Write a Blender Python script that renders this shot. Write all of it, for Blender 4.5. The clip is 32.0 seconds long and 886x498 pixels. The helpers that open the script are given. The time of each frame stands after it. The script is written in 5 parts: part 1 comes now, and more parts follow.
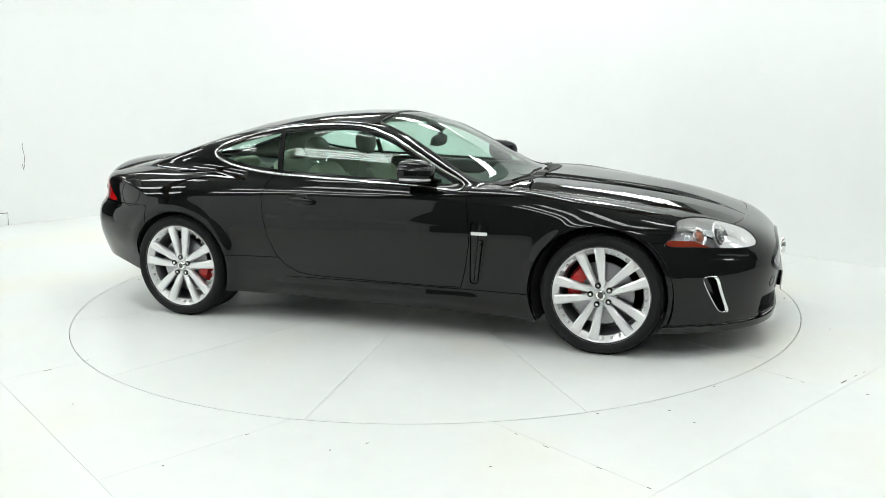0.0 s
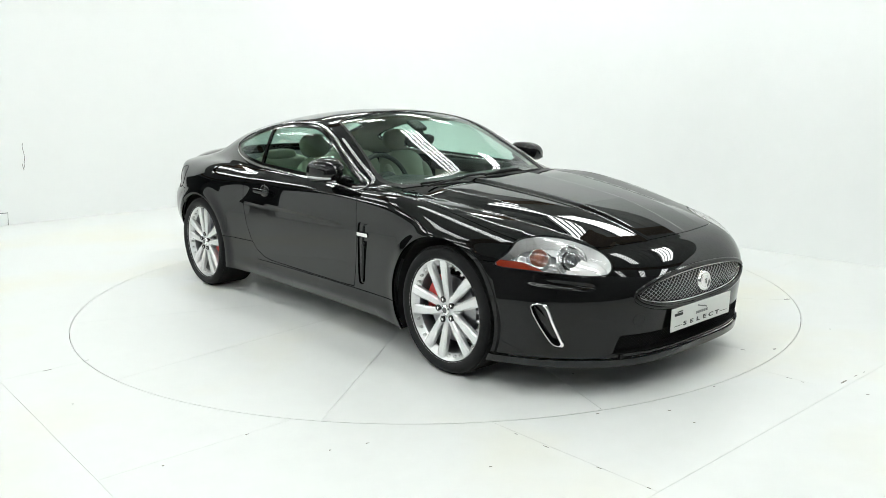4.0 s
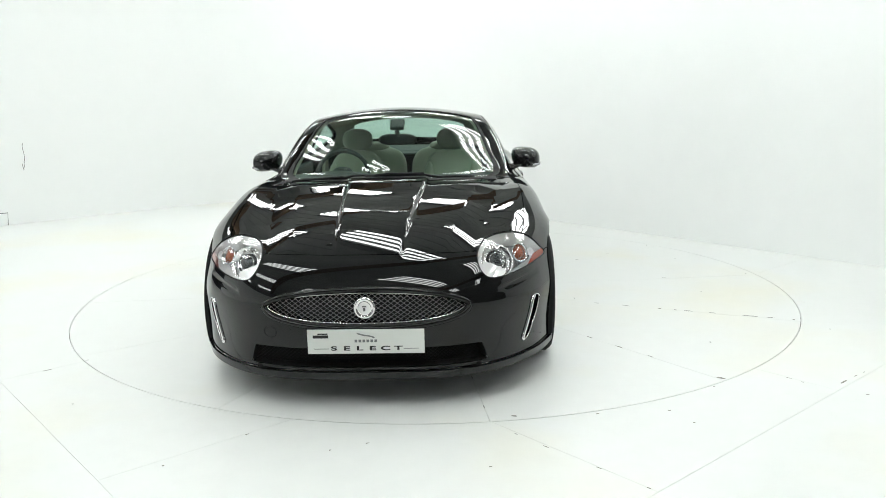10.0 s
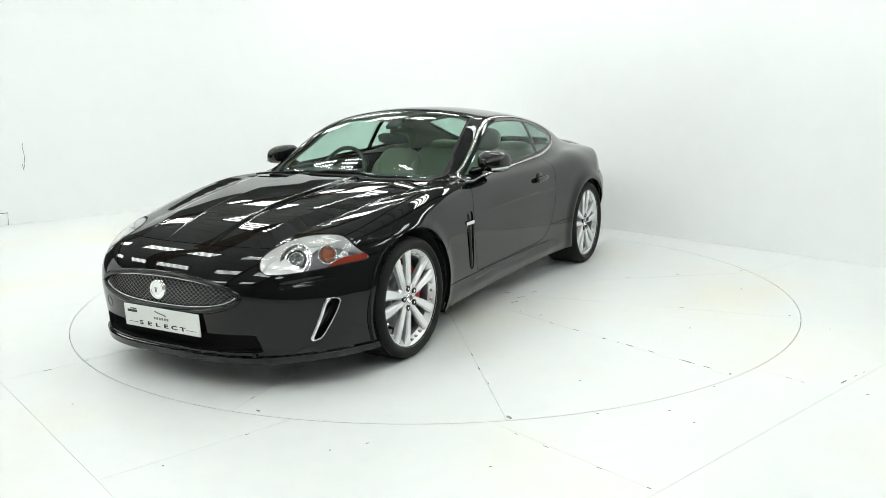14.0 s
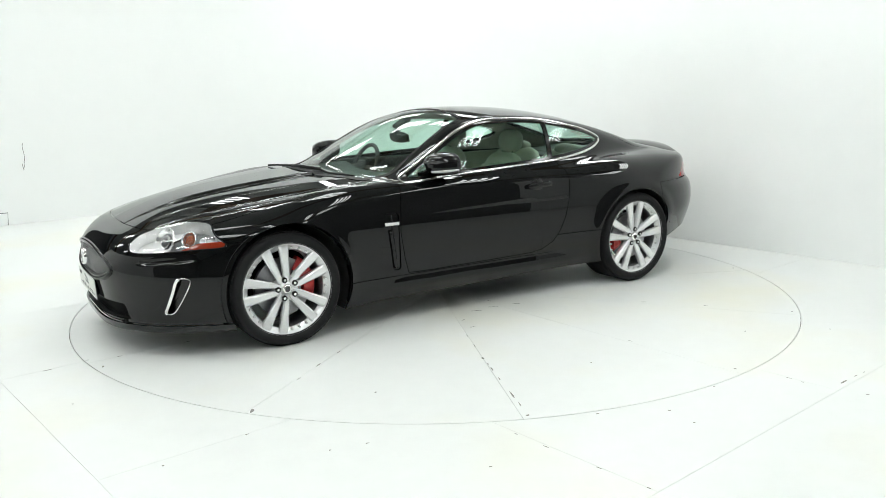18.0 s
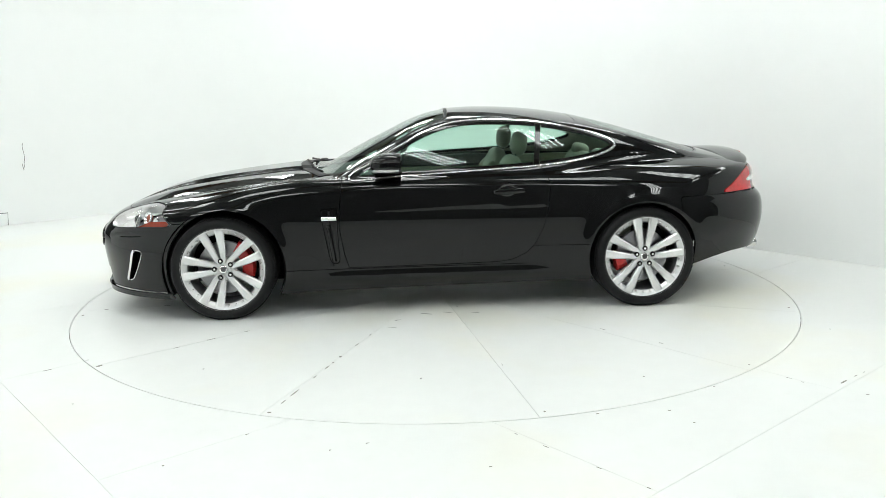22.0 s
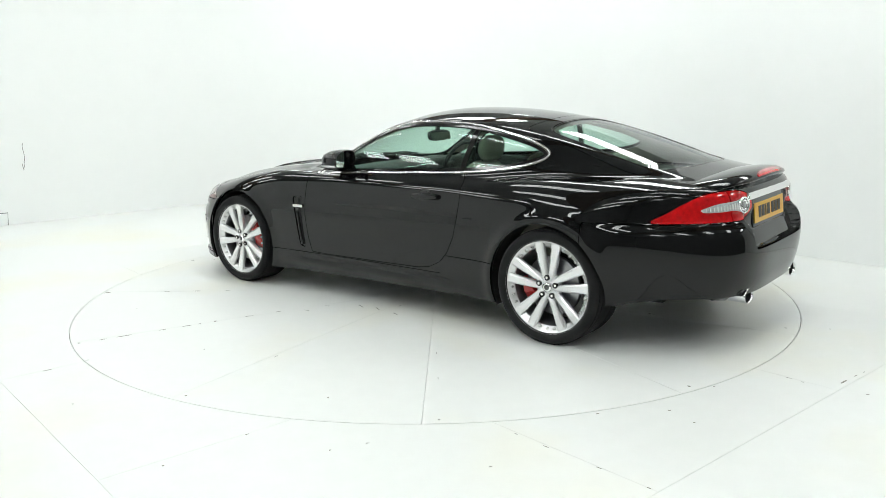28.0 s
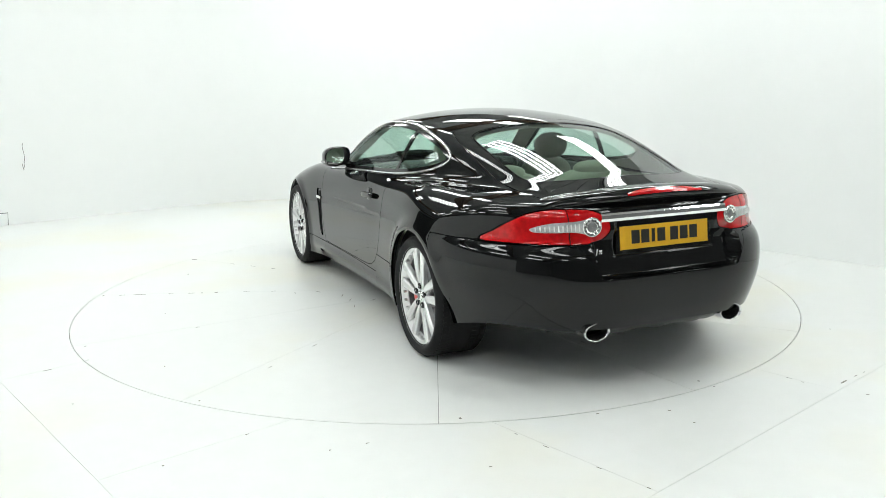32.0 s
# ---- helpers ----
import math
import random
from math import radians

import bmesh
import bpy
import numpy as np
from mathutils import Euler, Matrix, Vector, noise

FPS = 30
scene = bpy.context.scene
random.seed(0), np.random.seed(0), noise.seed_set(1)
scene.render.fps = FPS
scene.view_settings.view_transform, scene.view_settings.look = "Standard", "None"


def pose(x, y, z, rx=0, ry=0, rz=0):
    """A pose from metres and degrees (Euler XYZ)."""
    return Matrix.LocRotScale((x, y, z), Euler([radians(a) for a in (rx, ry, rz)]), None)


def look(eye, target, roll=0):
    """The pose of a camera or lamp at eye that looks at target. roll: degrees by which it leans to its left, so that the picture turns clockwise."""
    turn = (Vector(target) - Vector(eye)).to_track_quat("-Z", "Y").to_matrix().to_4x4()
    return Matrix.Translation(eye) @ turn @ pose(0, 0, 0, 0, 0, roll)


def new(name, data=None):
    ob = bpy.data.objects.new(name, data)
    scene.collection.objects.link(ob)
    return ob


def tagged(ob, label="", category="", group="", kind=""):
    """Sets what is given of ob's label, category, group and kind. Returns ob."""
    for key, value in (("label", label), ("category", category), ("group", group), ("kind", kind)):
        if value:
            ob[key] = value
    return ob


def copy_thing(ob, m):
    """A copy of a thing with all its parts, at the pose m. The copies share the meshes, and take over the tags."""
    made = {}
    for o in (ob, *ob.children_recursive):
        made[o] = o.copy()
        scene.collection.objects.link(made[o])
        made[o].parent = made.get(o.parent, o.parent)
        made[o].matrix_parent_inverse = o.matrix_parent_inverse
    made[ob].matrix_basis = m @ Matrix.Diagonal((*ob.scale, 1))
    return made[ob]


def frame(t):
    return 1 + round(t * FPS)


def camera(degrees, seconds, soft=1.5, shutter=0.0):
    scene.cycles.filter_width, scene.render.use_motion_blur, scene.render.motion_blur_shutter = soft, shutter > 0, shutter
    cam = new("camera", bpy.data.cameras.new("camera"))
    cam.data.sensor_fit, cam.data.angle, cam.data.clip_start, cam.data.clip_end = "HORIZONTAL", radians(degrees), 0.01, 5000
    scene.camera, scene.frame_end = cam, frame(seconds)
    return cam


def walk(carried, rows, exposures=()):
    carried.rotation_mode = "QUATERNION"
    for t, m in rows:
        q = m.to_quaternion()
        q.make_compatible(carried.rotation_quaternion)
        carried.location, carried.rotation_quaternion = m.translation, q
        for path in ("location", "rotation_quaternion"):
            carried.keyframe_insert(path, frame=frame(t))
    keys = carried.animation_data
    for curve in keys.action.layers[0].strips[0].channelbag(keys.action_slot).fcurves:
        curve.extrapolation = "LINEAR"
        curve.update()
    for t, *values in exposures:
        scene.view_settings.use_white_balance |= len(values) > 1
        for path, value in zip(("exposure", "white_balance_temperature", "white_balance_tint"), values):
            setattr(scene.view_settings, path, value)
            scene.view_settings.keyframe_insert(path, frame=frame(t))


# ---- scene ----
# The clip: a fixed camera, a car turning on a white turntable.
CAM_EYE = Vector((0.0, -5.868, 1.4645))
CAM_PITCH, CAM_PAN, CAM_ROLL = radians(11.283), radians(0.5536), -0.987
cam = camera(56.904, 32.0, 0.7)
aim = Vector((math.sin(CAM_PAN) * math.cos(CAM_PITCH), math.cos(CAM_PAN) * math.cos(CAM_PITCH), -math.sin(CAM_PITCH)))
CAM_POSE = look(CAM_EYE, CAM_EYE + aim, CAM_ROLL)
walk(cam, [(0.0, CAM_POSE), (32.0, CAM_POSE)], exposures=[(0.0, 0.0), (32.0, 0.0)])

# turntable: the car's heading at 0 s and its speed, degrees
HEAD, SPEED = -21.323, -7.058
CAR_X, CAR_Y = 0.0273, -0.2440     # the car's own origin on the table
TABLE_R = 2.475
# rows of ceiling lights, parallel to the long wall: place and turn
BANKS = []
for row in range(-5, 4):
    for col in range(-3, 4):
        along, across = -0.35 + 3.0 * col, 1.85 + 2.05 * row
        bx, by = 0.682 * along + 0.731 * across, -0.731 * along + 0.682 * across
        if math.hypot(bx + 0.3, by) < 8.4:
            BANKS.append((bx, by, -47.0))

# ---------------------------------------------------------------- light
world = bpy.data.worlds.new("world")
scene.world = world
world.use_nodes = True
world.node_tree.nodes["Background"].inputs[0].default_value = (0.02, 0.02, 0.02, 1)
world.node_tree.nodes["Background"].inputs[1].default_value = 0.0


# ---------------------------------------------------------------- materials
def material(name, color, rough=0.5, metal=0.0, coat=0.0, grain=0.0, scale=40.0, bump=0.0, spread=0.0, ior=1.5, transmission=0.0, spec=0.5):
    """A Principled surface whose colour and gloss vary with two noises."""
    m = bpy.data.materials.new(name)
    m.use_nodes = True
    nt = m.node_tree
    b = nt.nodes["Principled BSDF"]
    b.inputs["Base Color"].default_value = (*color, 1)
    b.inputs["Roughness"].default_value = rough
    b.inputs["Metallic"].default_value = metal
    b.inputs["Coat Weight"].default_value = coat
    b.inputs["Coat Roughness"].default_value = 0.02
    b.inputs["IOR"].default_value = ior
    b.inputs["Transmission Weight"].default_value = transmission
    b.inputs["Specular IOR Level"].default_value = spec
    if grain or bump or spread:
        co = nt.nodes.new("ShaderNodeTexCoord")
        n1 = nt.nodes.new("ShaderNodeTexNoise")
        n1.inputs["Scale"].default_value = scale
        n1.inputs["Detail"].default_value = 5
        n2 = nt.nodes.new("ShaderNodeTexNoise")
        n2.inputs["Scale"].default_value = scale / 14
        n2.inputs["Detail"].default_value = 3
        for n in (n1, n2):
            nt.links.new(co.outputs["Object"], n.inputs["Vector"])
        mix = nt.nodes.new("ShaderNodeMath")
        mix.operation = "ADD"
        nt.links.new(n1.outputs["Fac"], mix.inputs[0])
        nt.links.new(n2.outputs["Fac"], mix.inputs[1])
        if grain:
            r = nt.nodes.new("ShaderNodeMapRange")
            r.inputs["From Min"].default_value, r.inputs["From Max"].default_value = 0.6, 1.4
            r.inputs["To Min"].default_value, r.inputs["To Max"].default_value = 1 - grain, 1 + grain
            v = nt.nodes.new("ShaderNodeVectorMath")
            v.operation = "SCALE"
            v.inputs[0].default_value = color
            nt.links.new(mix.outputs[0], r.inputs["Value"])
            nt.links.new(r.outputs["Result"], v.inputs["Scale"])
            nt.links.new(v.outputs[0], b.inputs["Base Color"])
        if spread:
            r = nt.nodes.new("ShaderNodeMapRange")
            r.inputs["From Min"].default_value, r.inputs["From Max"].default_value = 0.6, 1.4
            r.inputs["To Min"].default_value, r.inputs["To Max"].default_value = max(0, rough - spread), rough + spread
            nt.links.new(mix.outputs[0], r.inputs["Value"])
            nt.links.new(r.outputs["Result"], b.inputs["Roughness"])
        if bump:
            bp = nt.nodes.new("ShaderNodeBump")
            bp.inputs["Strength"].default_value = bump
            bp.inputs["Distance"].default_value = 0.002
            nt.links.new(n1.outputs["Fac"], bp.inputs["Height"])
            nt.links.new(bp.outputs[0], b.inputs["Normal"])
    return m


def glass(name, tint, rough=0.0, gloss=0.06):
    """Thin tinted glass: it lets straight light through and mirrors by Fresnel."""
    m = bpy.data.materials.new(name)
    m.use_nodes = True
    nt = m.node_tree
    nt.nodes.remove(nt.nodes["Principled BSDF"])
    out = nt.nodes["Material Output"]
    tr = nt.nodes.new("ShaderNodeBsdfTransparent")
    tr.inputs[0].default_value = (*tint, 1)
    gl = nt.nodes.new("ShaderNodeBsdfGlossy")
    gl.inputs["Roughness"].default_value = rough
    fr = nt.nodes.new("ShaderNodeLayerWeight")
    fr.inputs["Blend"].default_value = 0.5
    pw = nt.nodes.new("ShaderNodeMath")
    pw.operation = "POWER"
    pw.inputs[1].default_value = 5.0
    ma = nt.nodes.new("ShaderNodeMath")
    ma.operation = "MULTIPLY_ADD"
    ma.inputs[1].default_value, ma.inputs[2].default_value = 1.0 - gloss, gloss
    nt.links.new(fr.outputs["Facing"], pw.inputs[0])
    nt.links.new(pw.outputs[0], ma.inputs[0])
    mx = nt.nodes.new("ShaderNodeMixShader")
    nt.links.new(ma.outputs[0], mx.inputs[0])
    nt.links.new(tr.outputs[0], mx.inputs[1])
    nt.links.new(gl.outputs[0], mx.inputs[2])
    nt.links.new(mx.outputs[0], out.inputs[0])
    return m


def glow(name, color, strength):
    m = bpy.data.materials.new(name)
    m.use_nodes = True
    nt = m.node_tree
    nt.nodes.remove(nt.nodes["Principled BSDF"])
    e = nt.nodes.new("ShaderNodeEmission")
    e.inputs[0].default_value, e.inputs[1].default_value = (*color, 1), strength
    nt.links.new(e.outputs[0], nt.nodes["Material Output"].inputs[0])
    return m


PAINT = material("black_paint", (0.0035, 0.0038, 0.0040), 0.008, grain=0.25, scale=900, spec=0.40)
WHITE_FLOOR = material("white_floor_paint", (0.77, 0.78, 0.765), 0.38, grain=0.03, scale=9, spread=0.10, bump=0.02)
# the floor paint has yellowed in wide, soft patches
nt = WHITE_FLOOR.node_tree
worn = nt.nodes.new("ShaderNodeTexNoise")
worn.inputs["Scale"].default_value, worn.inputs["Detail"].default_value = 0.7, 4
place = nt.nodes.new("ShaderNodeNewGeometry")
nt.links.new(place.outputs["Position"], worn.inputs["Vector"])
amount = nt.nodes.new("ShaderNodeMapRange")
amount.inputs["From Min"].default_value, amount.inputs["From Max"].default_value = 0.50, 0.72
nt.links.new(worn.outputs["Fac"], amount.inputs["Value"])
tone = nt.nodes.new("ShaderNodeMix")
tone.data_type, tone.blend_type = "RGBA", "MULTIPLY"
tone.inputs[7].default_value = (1.0, 0.97, 0.88, 1)
b = nt.nodes["Principled BSDF"]
nt.links.new(b.inputs["Base Color"].links[0].from_socket, tone.inputs[6])
nt.links.new(amount.outputs["Result"], tone.inputs[0])
nt.links.new(tone.outputs[2], b.inputs["Base Color"])
WHITE_WALL = material("white_wall_paint", (0.86, 0.87, 0.865), 0.7, grain=0.012, scale=5)
RUBBER = material("tyre_rubber", (0.009, 0.009, 0.0095), 0.7, grain=0.2, scale=120, bump=0.15, spec=0.25)
PLASTIC = material("black_plastic", (0.010, 0.010, 0.010), 0.5, grain=0.15, scale=200, bump=0.1, spec=0.22)
GLOSS_BLACK = material("gloss_black_plastic", (0.006, 0.006, 0.006), 0.08)
LINER = material("matt_black_liner", (0.006, 0.006, 0.006), 0.9)
TRIM = material("window_trim_chrome", (0.90, 0.90, 0.90), 0.22, 0.75, spread=0.03, scale=60)
CHROME = material("chrome", (0.86, 0.86, 0.86), 0.07, 1.0, spread=0.03, scale=60)
ALLOY = material("silver_alloy", (0.80, 0.805, 0.81), 0.27, 0.60, 0.4, grain=0.02, scale=60)
# the wheel's alloy again, with the shade inside the rim put into its colour
BARREL = material("shaded_barrel_alloy", (0.11, 0.11, 0.115), 0.45, 0.6, grain=0.1, scale=40)
DARK_METAL = material("dark_metal", (0.10, 0.10, 0.10), 0.4, 0.8, grain=0.1, scale=90)
STEEL = material("brake_steel", (0.26, 0.26, 0.27), 0.3, 1.0, grain=0.1, scale=80)
CALIPER = material("red_caliper_paint", (0.45, 0.012, 0.012), 0.3, 0.0, 0.5, grain=0.1, scale=60)
CREAM = material("ivory_leather", (0.30, 0.30, 0.235), 0.5, grain=0.06, scale=60, bump=0.25)
DASH = material("charcoal_trim", (0.02, 0.02, 0.02), 0.55, grain=0.15, scale=90, bump=0.2)
WINDOW = glass("green_tinted_glass", (0.72, 0.88, 0.81))
CLEAR = glass("clear_lens", (0.98, 0.98, 0.98), gloss=0.045)
SILVER = material("reflector_silver", (0.96, 0.96, 0.96), 0.08, 0.35)
AMBER = material("amber_lens", (0.24, 0.024, 0.009), 0.12, 0.0, 0.3, spec=0.35)
RED = material("red_lens", (0.50, 0.004, 0.006), 0.10, 0.0, 0.35, grain=0.35, scale=45, spec=0.35)
HOUSING = material("lamp_housing", (0.24, 0.24, 0.245), 0.2, 0.4, 0.6, grain=0.1, scale=40)
LENS = material("projector_glass", (0.02, 0.025, 0.03), 0.03, 0.0, 1.0)
AMBER_DARK = material("amber_bulb", (0.26, 0.05, 0.015), 0.2, 0.0, 1.0)
REVERSE = material("ribbed_clear_lens", (0.60, 0.60, 0.60), 0.15, 0.3, 0.6, grain=0.35, scale=110, bump=0.4)
MIRRORED = material("bright_reflector", (0.93, 0.93, 0.93), 0.11, 0.9)
STEEL_BRIGHT = material("grille_wire", (0.50, 0.50, 0.50), 0.35, 0.6)
PLATE_WHITE = material("white_plate", (0.74, 0.75, 0.72), 0.4, grain=0.02, scale=30)
PLATE_YELLOW = material("yellow_plate", (0.72, 0.40, 0.02), 0.35, grain=0.03, scale=30)
INK = material("black_ink", (0.01, 0.01, 0.01), 0.5)
GREY_INK = material("grey_ink", (0.18, 0.19, 0.19), 0.5)
DARK_WALL = material("dark_wall_paint", (0.12, 0.12, 0.122), 0.7, grain=0.1, scale=3)
SUBFLOOR = material("joint_filler", (0.22, 0.22, 0.21), 0.9, grain=0.2, scale=20)
TIMBER = material("brown_timber", (0.17, 0.105, 0.062), 0.6, grain=0.35, scale=6, bump=0.2)
BOARD = material("grey_ceiling_board", (0.40, 0.41, 0.40), 0.6, grain=0.08, scale=4, bump=0.1)
CHIP = material("bare_chip", (0.26, 0.25, 0.235), 0.9, grain=0.3, scale=200)
MIRROR = material("mirror_glass", (0.85, 0.86, 0.86), 0.01, 1.0)
TUBE = glow("lit_tube", (0.949, 1.0, 0.976), 17.9)


# ---------------------------------------------------------------- mesh helpers
def mesh_object(name, bm, mat, parent=None, smooth=False):
    me = bpy.data.meshes.new(name)
    bm.to_mesh(me)
    bm.free()
    if mat is not None:
        me.materials.append(mat)
    if smooth:
        me.polygons.foreach_set("use_smooth", [True] * len(me.polygons))
    ob = new(name, me)
    ob.parent = parent
    return ob


def part(name, bm, mat, parent, label="", smooth=False):
    ob = mesh_object(name, bm, mat, parent, smooth)
    return tagged(ob, label)


def bm_box(sx, sy, sz, m=None, bevel=0.0, seg=2):
    bm = bmesh.new()
    bmesh.ops.create_cube(bm, size=1, matrix=Matrix.Diagonal((sx, sy, sz, 1)))
    if bevel:
        bmesh.ops.bevel(bm, geom=bm.edges[:], offset=bevel, segments=seg, affect="EDGES", profile=0.5)
    if m is not None:
        bm.transform(m)
    return bm


def bm_join(*bms):
    out = bmesh.new()
    for b in bms:
        me = bpy.data.meshes.new("tmp")
        b.to_mesh(me)
        b.free()
        out.from_mesh(me)
        bpy.data.meshes.remove(me)
    return out


def bm_lathe(profile, steps=48, axis="y", closed=False):
    """A profile of (radius, offset along the axis) turned round the axis."""
    bm = bmesh.new()
    rings = []
    for k in range(steps):
        a = 2 * math.pi * k / steps
        ca, sa = math.cos(a), math.sin(a)
        if axis == "y":
            rings.append([bm.verts.new((r * ca, o, r * sa)) for r, o in profile])
        elif axis == "x":
            rings.append([bm.verts.new((o, r * ca, r * sa)) for r, o in profile])
        else:
            rings.append([bm.verts.new((r * ca, r * sa, o)) for r, o in profile])
    n = len(profile)
    for k in range(steps):
        a, b = rings[k], rings[(k + 1) % steps]
        for j in range(n if closed else n - 1):
            q = (j + 1) % n
            bm.faces.new((a[j], a[q], b[q], b[j]))
    bmesh.ops.recalc_face_normals(bm, faces=bm.faces[:])
    return bm


def bm_tube(points, radius, sides=8, closed=False, flat=1.0, up=Vector((0, 0, 1))):
    """A tube along a line of points; flat squeezes it along the second axis."""
    pts = [Vector(p) for p in points]
    n = len(pts)
    bm = bmesh.new()
    rings = []
    for i, p in enumerate(pts):
        a = pts[(i - 1) % n] if closed or i else p
        b = pts[(i + 1) % n] if closed or i < n - 1 else p
        d = (b - a).normalized()
        s = d.cross(up)
        s = s.normalized() if s.length > 1e-4 else d.orthogonal().normalized()
        w = s.cross(d).normalized()
        rings.append([bm.verts.new(p + s * (radius * flat * math.cos(2 * math.pi * k / sides)) + w * (radius * math.sin(2 * math.pi * k / sides))) for k in range(sides)])
    for i in range(n if closed else n - 1):
        a, b = rings[i], rings[(i + 1) % n]
        for k in range(sides):
            q = (k + 1) % sides
            bm.faces.new((a[k], a[q], b[q], b[k]))
    if not closed:
        bm.faces.new(rings[0])
        bm.faces.new(rings[-1][::-1])
    bmesh.ops.recalc_face_normals(bm, faces=bm.faces[:])
    return bm


def bm_text(text, size, m, depth=0.0008, space=1.0, font_shear=0.0):
    cu = bpy.data.curves.new("letters", "FONT")
    cu.body, cu.size, cu.extrude, cu.align_x, cu.align_y = text, size, depth, "CENTER", "CENTER"
    cu.space_character, cu.shear, cu.resolution_u, cu.offset = space, font_shear, 4, size * 0.028
    ob = new("letters", cu)
    me = bpy.data.meshes.new_from_object(ob.evaluated_get(bpy.context.evaluated_depsgraph_get()))
    bpy.data.objects.remove(ob)
    bpy.data.curves.remove(cu)
    bm = bmesh.new()
    bm.from_mesh(me)
    bpy.data.meshes.remove(me)
    bm.transform(m)
    return bm


def curve(*pairs, soften=0.0):
    """A smooth function through pairs of numbers x, value, x, value... with no overshoot; soften rounds its bends over that length."""
    xs, vs = np.array(pairs[0::2], float), np.array(pairs[1::2], float)
    o = np.argsort(xs)
    xs, vs = xs[o], vs[o]
    h = np.diff(xs)
    d = np.diff(vs) / h
    m = np.zeros(len(xs))
    m[0], m[-1] = d[0], d[-1]
    for i in range(1, len(xs) - 1):
        if d[i - 1] * d[i] > 0:
            w1, w2 = 2 * h[i] + h[i - 1], h[i] + 2 * h[i - 1]
            m[i] = (w1 + w2) / (w1 / d[i - 1] + w2 / d[i])

    def f(x):
        x = np.clip(x, xs[0], xs[-1])
        i = np.clip(np.searchsorted(xs, x) - 1, 0, len(h) - 1)
        t = (x - xs[i]) / h[i]
        return ((2 * t ** 3 - 3 * t ** 2 + 1) * vs[i] + (t ** 3 - 2 * t ** 2 + t) * h[i] * m[i]
                + (3 * t ** 2 - 2 * t ** 3) * vs[i + 1] + (t ** 3 - t ** 2) * h[i] * m[i + 1])
    if soften:
        # blur the line with a bell curve, its ends drawn on straight
        step = soften / 5
        fine = np.arange(xs[0] - 8 * soften, xs[-1] + 8 * soften, step)
        line = f(fine) + np.minimum(fine - xs[0], 0) * m[0] + np.maximum(fine - xs[-1], 0) * m[-1]
        bell = np.exp(-0.5 * (np.arange(-15, 16) / 5) ** 2)
        line = np.convolve(line, bell / bell.sum(), "same")[20:-20]
        xs, vs = fine[20:-20], line
        h, m = np.diff(xs), np.gradient(vs, step)
    return f


def rounded(pts, steps=6):
    """A closed Catmull-Rom line through 2D points."""
    p = np.array(pts, float)
    n = len(p)
    out = []
    for i in range(n):
        a, b, c, d = p[i - 1], p[i], p[(i + 1) % n], p[(i + 2) % n]
        for k in range(steps):
            t = k / steps
            out.append(0.5 * (2 * b + (c - a) * t + (2 * a - 5 * b + 4 * c - d) * t * t + (3 * b - a - 3 * c + d) * t ** 3))
    return np.array(out)


def outline(poly):
    """The signed distance to a closed polygon, below zero inside, as a function of two arrays."""
    P = np.array(poly, float)
    Q = np.roll(P, -1, axis=0)

    def f(x, y):
        best = np.full(x.shape, 1e9)
        inside = np.zeros(x.shape, bool)
        for (ax, ay), (bx, by) in zip(P, Q):
            ex, ey = bx - ax, by - ay
            t = np.clip(((x - ax) * ex + (y - ay) * ey) / (ex * ex + ey * ey + 1e-12), 0, 1)
            best = np.minimum(best, (x - ax - t * ex) ** 2 + (y - ay - t * ey) ** 2)
            cross = (ay > y) != (by > y)
            inside ^= cross & (x < ex * (y - ay) / (ey + 1e-12) + ax)
        return np.where(inside, -1, 1) * np.sqrt(best)
    return f


# ---------------------------------------------------------------- the room
# The camera looks into a corner of the room, K; one wall runs along U, the other along W.
K = Vector((-1.494, 6.078, 0))
U = Vector((0.6613, -0.7501, 0)).normalized()
W = Vector((-0.7726, -0.6349, 0)).normalized()
WALL_H, ROOM_H = 2.60, 4.0
COVE = 2.7


def wall_sheet(name, pts, height, mat, label, foot=0.0):
    """A wall of some thickness that follows a line of plan points; the room lies to the right of the line."""
    bm = bmesh.new()
    prev = None
    for i, p in enumerate(pts):
        p = p + Vector((0, 0, foot))
        a, b = pts[max(i - 1, 0)], pts[min(i + 1, len(pts) - 1)]
        d = (b - a).normalized()
        out = Vector((-d.y, d.x, 0)) * 0.15
        up = Vector((0, 0, height))
        col = [bm.verts.new(p), bm.verts.new(p + up), bm.verts.new(p + out + up), bm.verts.new(p + out)]
        face = [bm.verts.new(p), bm.verts.new(p + up)]
        if prev:
            for k in (1, 2, 3):
                bm.faces.new((prev[k], prev[(k + 1) % 4], col[(k + 1) % 4], col[k]))
            bm.faces.new((inside[0], inside[1], face[1], face[0])).smooth = True
        else:
            bm.faces.new(col)
        prev, inside = col, face
    bm.faces.new(prev[::-1])
    bmesh.ops.recalc_face_normals(bm, faces=bm.faces[:])
    return tagged(mesh_object(name, bm, mat), label, "wall", kind="structure")


def cove_line():
    """The rounded corner between the two walls."""
    p0, p2 = K + W * COVE, K + U * COVE
    out = []
    for k in range(33):
        t = k / 32
        out.append(p0 * (1 - t) ** 2 + K * 2 * t * (1 - t) + p2 * t * t)
    return out


